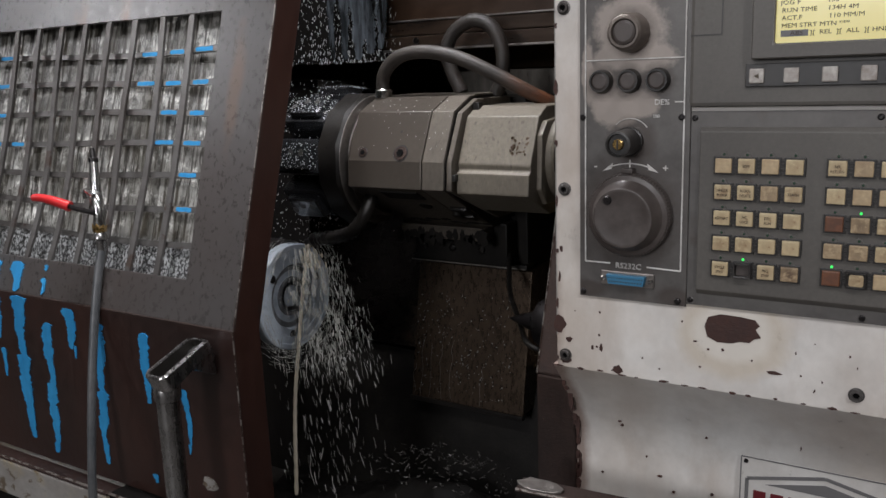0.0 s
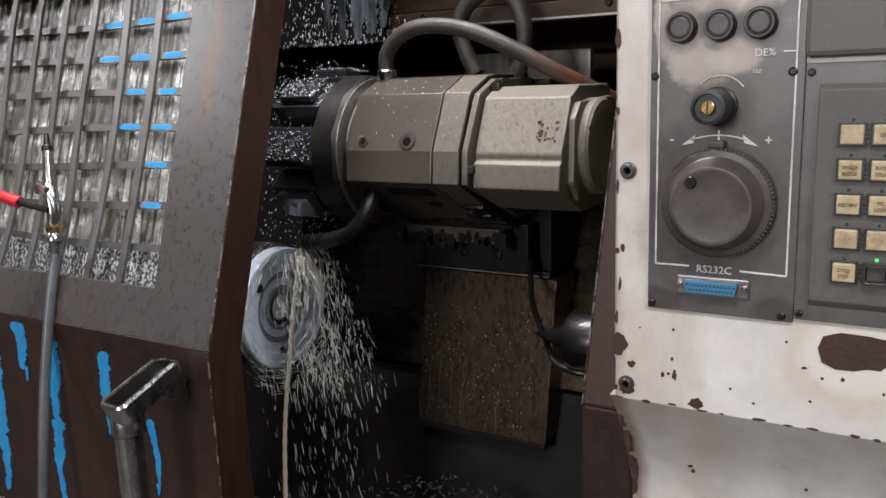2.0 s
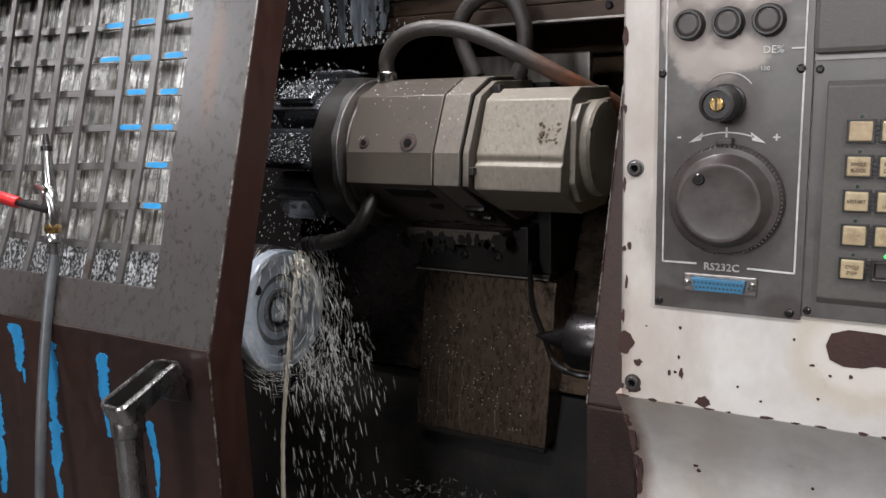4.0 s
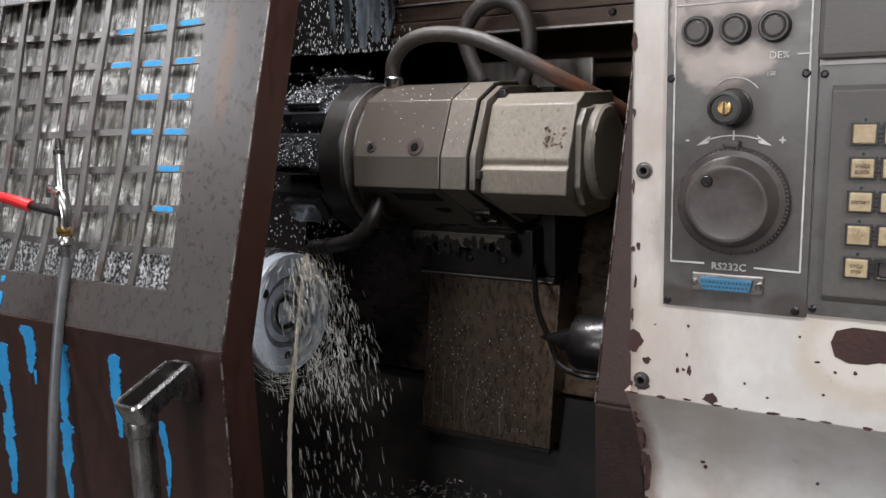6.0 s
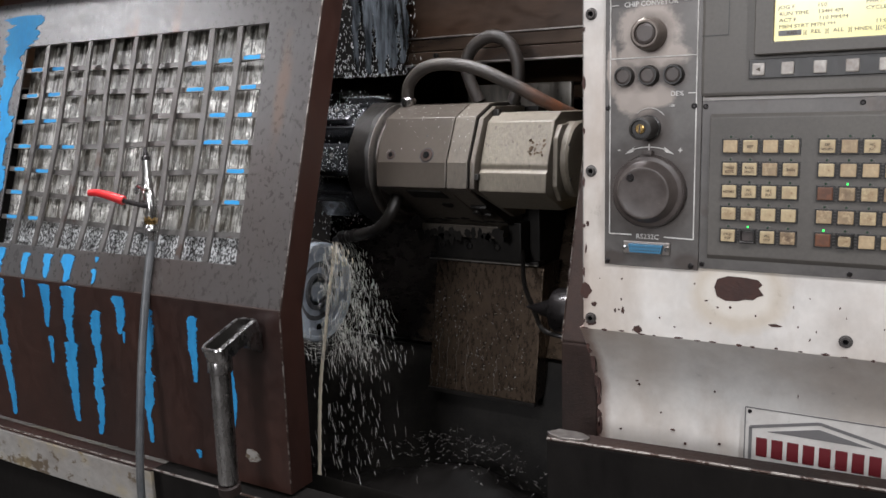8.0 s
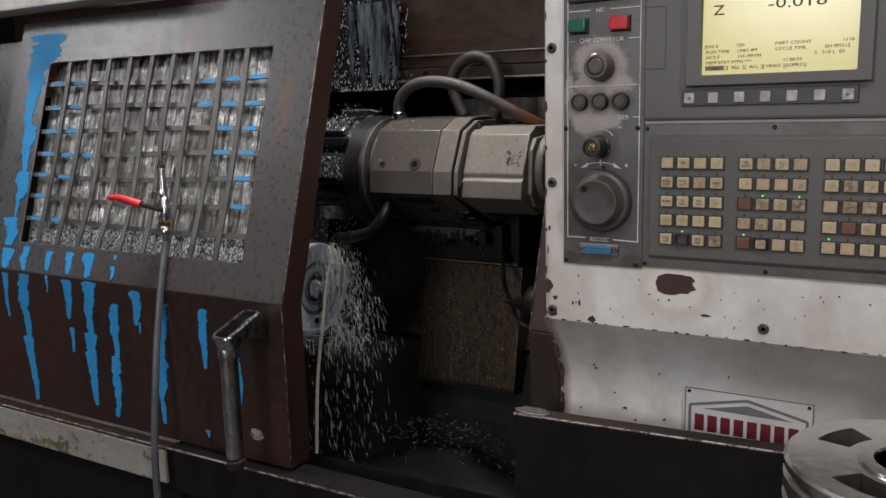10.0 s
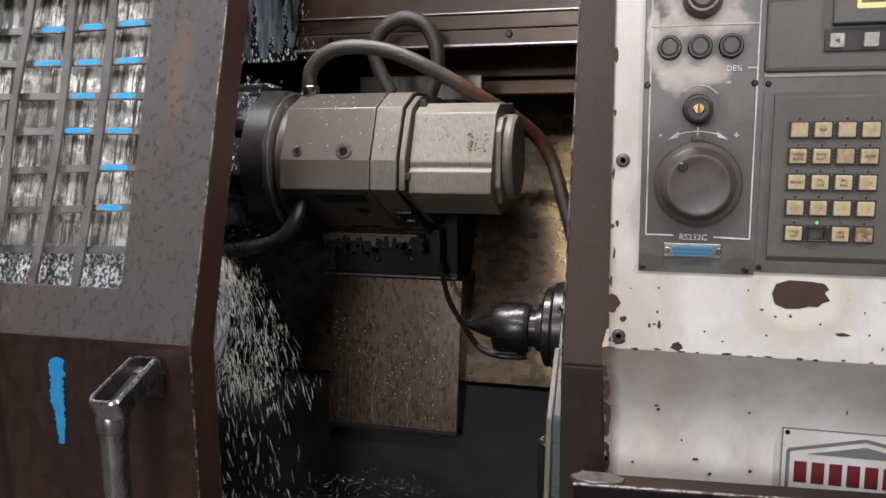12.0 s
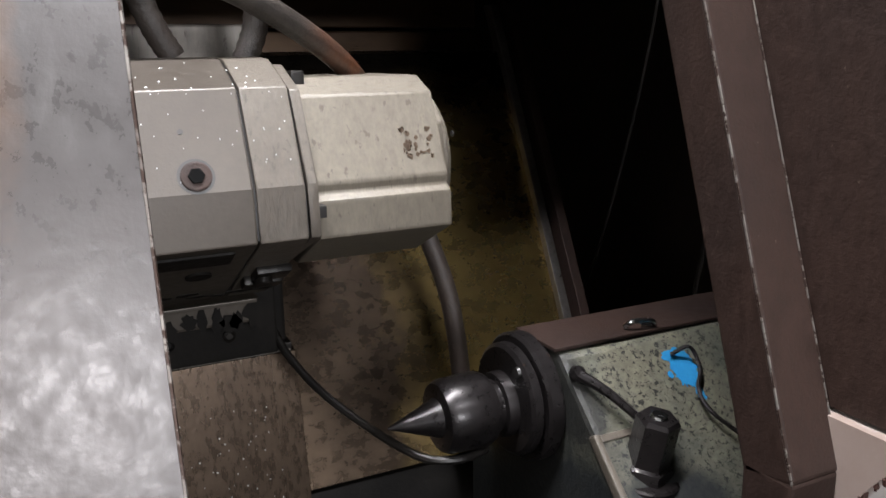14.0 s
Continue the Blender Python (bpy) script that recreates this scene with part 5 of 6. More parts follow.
part("end_plate", prism([(1.185, 1.43), (1.30, 1.435), (1.315, 1.41), (1.315, 1.32), (1.29, 1.302), (1.18, 1.305), (1.16, 1.33), (1.166, 1.41)], -0.4985, -0.490, 0.002), MOTOR, motor)
for cy, cz in ((1.178, 1.398), (1.184, 1.34)):
    part("cap_screw", turned([(0, 0.003), (0.0015, 0.003)], (-0.4757, cy, cz), (1, 0, 0), 10), OIL_BLACK, motor)
for k in range(26):
    rr = random.Random(k)
    z = 1.392 + rr.uniform(-0.012, 0.016)
    y = 1.141 + (z - 1.3675) * 0.457
    part("paint_chip", moved(slab(ragged(0, 0, rr.uniform(0.0015, 0.005), rr.uniform(0.002, 0.006), k, 9, 0.4), 0.0009), pose(-0.522 + rr.uniform(-0.016, 0.014), y - 0.0006, z, -24.6)), COVER, motor)


def face_y(z):
    return 1.121 + (z - 1.371) * 0.497


for bx, r in ((-0.7165, 0.0118), (-0.79, 0.0078)):
    part("plug_ring", turned([(0, r * 1.2), (0.0006, r * 1.2)], (bx, face_y(1.383) + 0.0004, 1.383), (0, -1, 0.497), 28), BLACK, turret)
    b = part("plug", turned([(0, r), (0.0016, r), (0.002, r * 0.9)], (bx, face_y(1.383) + 0.0004, 1.383), (0, -1, 0.497), 28), PILLAR, turret, "dark round screwed plug in the housing")
    part("socket", turned([(0, r * 0.54), (0.0014, r * 0.54)], (bx, face_y(1.383) - 0.0014, 1.3838), (0, -1, 0.497), 6), MATT_BLACK, b)
part("small_hole", turned([(0, 0.0022), (0.0008, 0.0022)], (-0.723, face_y(1.415) + 0.0002, 1.4155), (0, -1, 0.497), 12), BLACK, turret)
part("dark_notch", box(-0.6235, -0.6165, 1.124, 1.145, 1.342, 1.352, 0.001), BLACK, turret)
part("black_block", box(-0.621, -0.609, 1.192, 1.206, 1.444, 1.458, 0.002), OIL_BLACK, turret)

# A near-black plate and disc paint the shade of a recess and a hole.
part("under_recess", moved(box(-0.036, 0.036, -0.002, 0.0022, -0.016, 0.016, 0.002), pose(-0.727, 1.142, 1.3142) @ pose(0, 0, 0, 62.2)), SHADE_OIL_BLACK, turret, "black plate in place of a shaded recess")
part("under_hole", moved(turned([(0, 0.011), (0.003, 0.011)], (0, 0, 0), (0, -1, 0), 20), pose(-0.712, 1.188, 1.2915) @ pose(0, 0, 0, 62.2)), SHADE_OIL_BLACK, turret)
part("under_clamp", moved(joined(box(-0.018, 0.018, -0.006, 0.004, -0.03, -0.01, 0.003), box(-0.012, 0.02, -0.004, 0.004, -0.008, 0.02, 0.003), rod((-0.004, -0.01, 0.004), (-0.004, -0.004, 0.004), 0.008)), pose(-0.652, 1.2, 1.281) @ pose(0, 0, 0, 62.5)), OIL_BLACK, turret)
# Block under the housing overhang, coloured near-black in place of its shade.
part("base_block", box(-0.81, -0.62, 1.3, 1.34, 1.168, 1.245, 0.003), SHADE_OIL_BLACK, turret, "oily turret base, painted black for its shade")
part("base_flange", box(-0.815, -0.645, 1.262, 1.3, 1.218, 1.2425, 0.003), HOUSING, turret, "oily flange under the housing, spotted with black")
part("base_lip", box(-0.79, -0.648, 1.2585, 1.268, 1.2385, 1.2425, 0.001), HOUSING, turret, "grey lip with oil marks")
oil = random.Random(31)
for k in range(13):
    part("oil_blot", moved(slab(ragged(-0.812 + k * 0.0135 + oil.uniform(-0.005, 0.005), 1.2215 + oil.uniform(-0.003, 0.006), oil.uniform(0.008, 0.026), oil.uniform(0.012, 0.03), 500 + k, 18, 0.3), 0.001), pose(0, 1.261, 0)), SHADE_OIL_BLACK, turret, "black blot of oil")
for k in range(9):
    u = pose(-0.80 + k * 0.02 + oil.uniform(-0.006, 0.006), 1.262 + oil.uniform(-0.014, 0.006), 0, 0)
    yy = u.translation.y
    part("oil_blot", moved(slab(ragged(0, 0, oil.uniform(0.01, 0.03), oil.uniform(0.005, 0.012), 540 + k, 20, 0.35), 0.0012), pose(u.translation.x, yy, 1.328 - (yy - 1.117) * 0.528 - 0.0006) @ pose(0, 0, 0, 62.2)), SHADE_OIL_BLACK, turret, "black blot of oil")
for k in range(3):
    part("clamp_screw", turned([(0, 0.0065), (0.004, 0.0065), (0.005, 0.0048), (0.003, 0.0034)], (-0.79 + 0.06 * k, 1.3, 1.195), (0, -1, 0), 16), OIL_BLACK, turret, "oily socket screw")
part("bearing_ring", turned([(0, 0.092), (0.004, 0.097), (0.02, 0.097), (0.024, 0.094)], (-0.841, 1.245, 1.358), (1, 0, 0), 56), HOUSING, turret, "grey bearing ring")
disc = part("tool_disc", moved(turned([(0, 0.116), (0.003, 0.12), (0.04, 0.12), (0.045, 0.115)], (0, 0, 0), (1, 0, 0), 12), pose(-0.89, 1.245, 1.358, 13)), OIL_BLACK, turret, "dark wet twelve-sided tool disc")
for rx, rr in ((-0.8195, 0.0972), (-0.8385, 0.0982), (-0.846, 0.112)):
    part("ring_edge", turned([(0, rr), (0.001, rr + 0.0012), (0.002, rr)], (rx, 1.245, 1.358), (1, 0, 0), 56), BARE, turret, "bright worn edge of the ring")
for k in range(6):
    a = radians(k * 60 + 20)
    part("ring_screw", turned([(0, 0.006), (0.006, 0.006), (0.007, 0.004)], (-0.818, 1.245 + 0.088 * math.cos(a), 1.358 + 0.088 * math.sin(a)), (1, 0, 0), 12), DARK_STEEL, turret)
for k, ang in enumerate((82, 127, 172, 217)):
    a = radians(ang)
    m = pose(-0.93, 1.245, 1.358) @ Matrix.Rotation(a, 4, "X")
    holder = part("tool_holder", moved(joined(box(-0.05, 0.042, 0.072, 0.115, -0.03, 0.03, 0.004), box(-0.035, 0.03, 0.112, 0.128, -0.022, 0.022, 0.004)), m), WET_STEEL, disc, "wet dark tool holder")
    for hx in (-0.03, -0.008, 0.014):
        part("clamp_hole", moved(turned([(0, 0.0058), (0.001, 0.0058)], (hx, 0.1275, 0.006 * (1 if hx < -0.01 else -1)), (0, 1, 0), 14), m), BLACK, holder)
part("cutting_tool", moved(box(-0.12, -0.04, 0.08, 0.10, -0.01, 0.01, 0.002), pose(-0.93, 1.245, 1.358) @ Matrix.Rotation(radians(127), 4, "X")), DARK_STEEL, disc)

# slide behind and under the turret
slide = thing_at("cross_slide", (-0.7, 1.4, 0.97), "dark oily cross slide that carries the turret", "machine slide")
part("body", box(-0.815, -0.60, 1.342, 1.47, 1.05, 1.46, 0.004), SHADE_OIL_BLACK, slide)
part("rear_plate", box(-0.822, -0.587, 1.475, 1.492, 1.38, 1.506, 0.003), SCRAPED, slide, "pale scraped rear plate")
part("wiper", box(-0.84, -0.598, 1.33, 1.36, 1.156, 1.166, 0.001), OIL_BLACK, slide)
part("wiper_edge", box(-0.84, -0.6, 1.3285, 1.3298, 1.1575, 1.1595, 0), SCRAPED, slide, "bright wet wiper edge")
cover = thing_at("way_cover", (-0.71, 1.36, 0.9), "brown stained sheet steel way cover streaked with coolant", "way cover")
part("front_sheet", prism([(1.290, 0.897), (1.339, 1.152), (1.347, 1.155), (1.42, 1.155), (1.42, 1.15), (1.342, 1.148), (1.294, 0.897)], -0.828, -0.592, 0.0008), COVER, cover)
part("side_fold", prism([(1.291, 0.897), (1.340, 1.152), (1.42, 1.152), (1.40, 0.897)], -0.5945, -0.5915, 0.0006), COVER, cover)
part("seam", prism([(1.2885, 0.899), (1.3375, 1.151), (1.3385, 1.151), (1.2895, 0.899)], -0.62, -0.6165, 0), COVER, cover)
part("bottom_wiper", box(-0.83, -0.59, 1.286, 1.30, 0.889, 0.897, 0.001), OIL_BLACK, cover)

# ---- spindle chuck with the turned part ----
chuck = thing_at("spindle_chuck", (-1.1, AX_Y, 1.0), "bright turned steel disc in a lathe chuck", "lathe chuck")
part("chuck_body", turned([(-0.14, 0.095), (-0.135, 0.105), (-0.03, 0.105), (-0.025, 0.1)], (-1.0, AX_Y, 1.106), (1, 0, 0), 64), DARK_STEEL, chuck, "dark steel chuck body")
part("workpiece", turned([(-0.024, 0.097), (-0.02, 0.1), (0.0, 0.1), (0.002, 0.098), (0.002, 0.09), (0.0, 0.089), (0.0, 0.076), (-0.002, 0.075), (-0.002, 0.062), (-0.01, 0.06)],
                           (-1.0, AX_Y, 1.106), (1, 0, 0), 72), CHUCK, chuck, "bright turned flange")
part("bore_face", turned([(-0.012, 0.0605), (-0.009, 0.058), (-0.009, 0.05), (-0.012, 0.048), (-0.012, 0.038), (-0.006, 0.036), (-0.006, 0.03), (-0.01, 0.028), (-0.01, 0.02), (-0.03, 0.018), (-0.03, 0.003)], (-1.0, AX_Y, 1.106), (1, 0, 0), 64), BORE, chuck, "dark ringed hollow of the flange")
for k in range(3):
    a = radians(20 + 120 * k)
    part("hole", turned([(0, 0.0075), (0.0008, 0.0075)], (-1.0016, AX_Y + 0.071 * math.cos(a), 1.106 + 0.071 * math.sin(a)), (1, 0, 0), 18), DARK_STEEL, chuck)

# ---- tailstock with live centre ----
tail = thing_at("tailstock", (-0.3, 1.15, 0.7), "chipped green-grey cast tailstock with a dark live centre", "tailstock")
T = [(1.118, 1.184), (1.195, 1.187), (1.26, 1.15), (1.3, 1.0), (1.3, 0.7), (0.96, 0.7), (0.965, 0.96), (0.985, 1.055)]
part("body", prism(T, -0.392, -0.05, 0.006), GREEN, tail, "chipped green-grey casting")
part("top_strip", box(-0.395, -0.05, 1.121, 1.194, 1.1865, 1.1905, 0.001), PILLAR, tail, "brown machined top")
part("rib", prism([(1.056, 1.128), (0.982, 1.057), (0.962, 0.96), (0.955, 0.7), (0.975, 0.7), (0.985, 0.96), (1.0, 1.055), (1.065, 1.122)], -0.3955, -0.388, 0.0025), JOINT, tail, "pale scraped edge rib")
part("rib", prism([(1.056, 1.1265), (1.051, 1.1215), (1.056, 1.116), (1.063, 1.122)], -0.3878, -0.352, 0.0015), JOINT, tail, "pale scraped upper edge")
part("boss", rod((-0.404, 1.09, 0.7), (-0.404, 1.09, 0.985), 0.018, 28), WET_STEEL, tail, "grey-blue boss with a hole")
part("boss_hole", turned([(0, 0.009), (0.001, 0.009)], (-0.404, 1.09, 0.9852), (0, 0, 1), 20), BLACK, tail)
quill = part("quill_flange", turned([(0, 0.054), (0.003, 0.058), (0.012, 0.058), (0.014, 0.055), (0.014, 0.064), (0.017, 0.067), (0.03, 0.067), (0.033, 0.064)], (-0.424, AX_Y, AX_Z + 0.012), (1, 0, 0), 56), DARK_STEEL, tail, "stepped steel flange")
part("live_centre", turned([(0, 0.001), (0.048, 0.0185), (0.052, 0.02), (0.053, 0.034), (0.06, 0.0375), (0.098, 0.0385), (0.106, 0.035), (0.107, 0.027), (0.116, 0.027), (0.117, 0.033), (0.124, 0.034), (0.13, 0.034), (0.131, 0.03), (0.15, 0.03)],
                            (-0.552, AX_Y, AX_Z + 0.008), (1, 0, 0), 48), DARK_STEEL, quill, "dark oily live centre")
part("flange_screw", turned([(0, 0.006), (0.003, 0.005)], (-0.4245, AX_Y - 0.03, AX_Z + 0.052), (-1, 0, 0), 12), BLACK, quill)
SN = Vector((0, -0.70, 0.71))
stud = part("clamp_bolt", turned([(0, 0.026), (0.01, 0.0245), (0.012, 0.0205), (0.056, 0.0205), (0.06, 0.0175)], (-0.3495, 1.037, 1.09), (0.06, -0.2, 0.98), 6), DARK_STEEL, tail, "large dark hexagon clamp bolt")
part("washer", turned([(-0.05, 0.03), (-0.004, 0.03), (-0.003, 0.035), (0.002, 0.035), (0.004, 0.033)], (-0.35, 1.039, 1.086), (0.06, -0.2, 0.98), 36), DARK_STEEL, stud)
part("bolt_face", turned([(0, 0.0085), (0.002, 0.007)], (-0.3459, 1.025, 1.1488), (0.06, -0.2, 0.98), 20), STEEL, stud)
part("lock_lever", joined(tube([(-0.386, 1.092, 1.172), (-0.37, 1.07, 1.16), (-0.349, 1.045, 1.137)], (0.0055, 0.004), 10, 4), turned([(0, 0.008), (0.004, 0.0085), (0.009, 0.006)], (-0.386, 1.098, 1.170), (0, -0.7, 0.7), 16)), DARK_STEEL, tail, "thin steel lock lever")


def on_slope(x, f, lift=0.0012):
    """A point on the sloping front of the tailstock; f runs down from its upper edge."""
    p = Vector((x, 1.118, 1.184)).lerp(Vector((x, 0.985, 1.055)), f)
    return p + SN * lift


q = Vector((0, -1, 0)).rotation_difference(SN).to_matrix().to_4x4()
part("blue_patch", moved(joined(slab(ragged(0, 0, 0.03, 0.044, 77, 60, 0.16), 0.001), slab(ragged(-0.012, 0.016, 0.016, 0.012, 78, 30, 0.2), 0.0009), slab(ragged(0.004, -0.028, 0.01, 0.02, 79, 30, 0.2), 0.0008), slab(ragged(-0.02, -0.004, 0.006, 0.008, 80, 20, 0.2), 0.0009)), Matrix.Translation(on_slope(-0.259, 0.215, 0.0006)) @ q), BLUE, tail, "patch of bright blue paint")
part("wire", tube([on_slope(-0.27, 0.13, 0.004), on_slope(-0.252, 0.13, 0.014), on_slope(-0.249, 0.25, 0.01), on_slope(-0.262, 0.36, 0.008), on_slope(-0.262, 0.5, 0.01), on_slope(-0.238, 0.75, 0.014), on_slope(-0.25, 1.0, 0.012), on_slope(-0.24, 1.3, 0.02)], 0.0022, 8, 8), DARK_STEEL, tail, "bent rusty wire")
part("top_clip", tube([(-0.30, 1.135, 1.193), (-0.295, 1.128, 1.2), (-0.275, 1.124, 1.199), (-0.268, 1.128, 1.192), (-0.28, 1.134, 1.194)], 0.003, 8, 6), STEEL, tail)
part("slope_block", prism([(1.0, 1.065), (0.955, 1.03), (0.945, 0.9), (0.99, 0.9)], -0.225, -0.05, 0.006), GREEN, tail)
lone("hanging_cable", tube([(0.1, 1.57, 1.62), (0.095, 1.57, 1.546), (0.073, 1.57, 1.433), (0.039, 1.57, 1.298), (-0.006, 1.57, 1.15), (-0.038, 1.57, 1.067), (-0.06, 1.55, 0.95)], 0.003, 8, 8), RUBBER, "thin dark cable hanging in the machine", "cable")
lone("hanging_cable", tube([(0.14, 1.62, 1.6), (0.17, 1.62, 1.524), (0.238, 1.62, 1.379), (0.285, 1.62, 1.254), (0.278, 1.62, 1.128), (0.259, 1.62, 1.02), (0.22, 1.6, 0.9)], 0.006, 8, 8), RUBBER, "dark cable hanging in the machine", "cable")

# ---- hoses ----
hose = lone("oil_hose", tube([(-0.806, 1.215, 1.47), (-0.803, 1.215, 1.505), (-0.775, 1.217, 1.532), (-0.73, 1.22, 1.540), (-0.67, 1.225, 1.530), (-0.61, 1.24, 1.502), (-0.55, 1.27, 1.465), (-0.49, 1.34, 1.42), (-0.452, 1.38, 1.37), (-0.425, 1.375, 1.29), (-0.395, 1.35, 1.18), (-0.385, 1.33, 1.05)], 0.0115, 14, 10),
            HOSE_STAINED, "greasy brown-black rubber hose arching over the turret drive", "hose")
part("ferrule", turned([(0, 0.0135), (0.003, 0.0145), (0.014, 0.0145), (0.016, 0.0125)], (-0.806, 1.215, 1.466), (0.05, 0, 1), 20), STEEL, hose, "bright clamped hose end")
lone("oil_hose", tube([(-0.70, 1.30, 1.47), (-0.716, 1.30, 1.50), (-0.728, 1.30, 1.54), (-0.712, 1.30, 1.572), (-0.675, 1.30, 1.589), (-0.64, 1.30, 1.576), (-0.622, 1.30, 1.54), (-0.622, 1.30, 1.50), (-0.635, 1.30, 1.465)], 0.0115, 14, 8, 0.08),
     RUBBER, "ribbed black rubber hose in a tight loop", "hose")
lone("sensor_cable", tube([(-0.622, 1.31, 1.19), (-0.612, 1.29, 1.165), (-0.59, 1.25, 1.135), (-0.555, 1.21, 1.105), (-0.52, 1.165, 1.086), (-0.485, 1.15, 1.082), (-0.45, 1.16, 1.08)], 0.0042, 10, 8, 0.1), OIL_BLACK, "thin black cable sagging to the live centre", "cable")
noz = lone("coolant_nozzle", tube([(-0.80, 1.16, 1.31), (-0.806, 1.14, 1.275), (-0.83, 1.135, 1.248), (-0.865, 1.14, 1.236), (-0.90, 1.147, 1.229), (-0.925, 1.15, 1.226)], 0.0105, 12, 5, 0.16), OIL_BLACK, "jointed black coolant hose under the turret", "coolant nozzle")
part("nozzle_tip", turned([(0, 0.011), (0.012, 0.0125), (0.018, 0.008), (0.03, 0.006)], (-0.915, 1.149, 1.228), (-1, 0, -0.35), 16), OIL_BLACK, noz)
part("nozzle_collar", turned([(0, 0.013), (0.01, 0.013), (0.012, 0.011)], (-0.885, 1.145, 1.232), (-1, 0.05, -0.2), 12), OIL_BLACK, noz)

# ---- blow gun on its air hose ----
gun = thing_at("air_blow_gun", (-1.07, 0.80, 1.33), "chrome air blow gun with red lever, hooked on bars", "blow gun")
part("barrel", tube([(-1.075, 0.832, 1.335), (-1.08, 0.836, 1.365), (-1.086, 0.842, 1.392)], (0.0085, 0.0065), 16, 4), STEEL, gun, "bright chrome barrel")
part("nozzle", turned([(0, 0.0075), (0.006, 0.0075), (0.008, 0.005), (0.022, 0.003)], (-1.086, 0.842, 1.392), (-0.15, 0.15, 1), 14), DARK_STEEL, gun)
part("valve_body", joined(tube([(-1.078, 0.83, 1.345), (-1.068, 0.826, 1.336), (-1.062, 0.824, 1.318), (-1.063, 0.822, 1.298)], 0.0092, 14, 5), tube([(-1.10, 0.83, 1.34), (-1.085, 0.822, 1.352), (-1.064, 0.82, 1.345)], 0.004, 8, 5)), STEEL, gun, "bright chrome valve body")
part("lever", tube([(-1.06, 0.816, 1.32), (-1.09, 0.808, 1.326), (-1.12, 0.80, 1.334)], (0.0045, 0.0035), 10, 4), DARK_STEEL, gun)
part("lever_grip", tube([(-1.105, 0.806, 1.329), (-1.128, 0.798, 1.337), (-1.15, 0.792, 1.342), (-1.168, 0.79, 1.342)], (0.008, 0.0055), 12, 5), RED, gun, "red plastic lever grip")
part("brass_nut", turned([(0, 0.009), (0.004, 0.0105), (0.010, 0.0105), (0.014, 0.009)], (-1.063, 0.822, 1.304), (0, 0, -1), 6), BRASS, gun)
part("hose_coupling", joined(turned([(0, 0.008), (0.006, 0.0115), (0.011, 0.0115), (0.013, 0.008), (0.026, 0.0075), (0.03, 0.0065)], (-1.063, 0.822, 1.29), (0, -0.05, -1), 16)), STEEL, gun)
lone("air_hose", tube([(-1.063, 0.8205, 1.265), (-1.06, 0.80, 1.2), (-1.055, 0.775, 1.1), (-1.05, 0.755, 1.0), (-1.047, 0.74, 0.9), (-1.045, 0.735, 0.8), (-1.045, 0.735, 0.6), (-1.05, 0.74, 0.3), (-1.06, 0.72, 0.012), (-1.2, 0.6, 0.008)], 0.0065, 12, 8), HOSE_GREY, "grey air hose hanging from the blow gun", "hose")

# ---- stacked flanges on a bench ----
bench = thing_at("steel_bench", (0.2, 0.52, 0.0), "dark steel bench in front of the machine", "bench")
part("top", box(0.0, 0.5, 0.40, 0.72, 1.012, 1.042, 0.003), DOOR_BROWN, bench)
for lx in (0.03, 0.47):
    for ly in (0.43, 0.69):
        part("leg", box(lx - 0.02, lx + 0.02, ly - 0.02, ly + 0.02, 0.0, 1.0115, 0.003), PILLAR, bench)


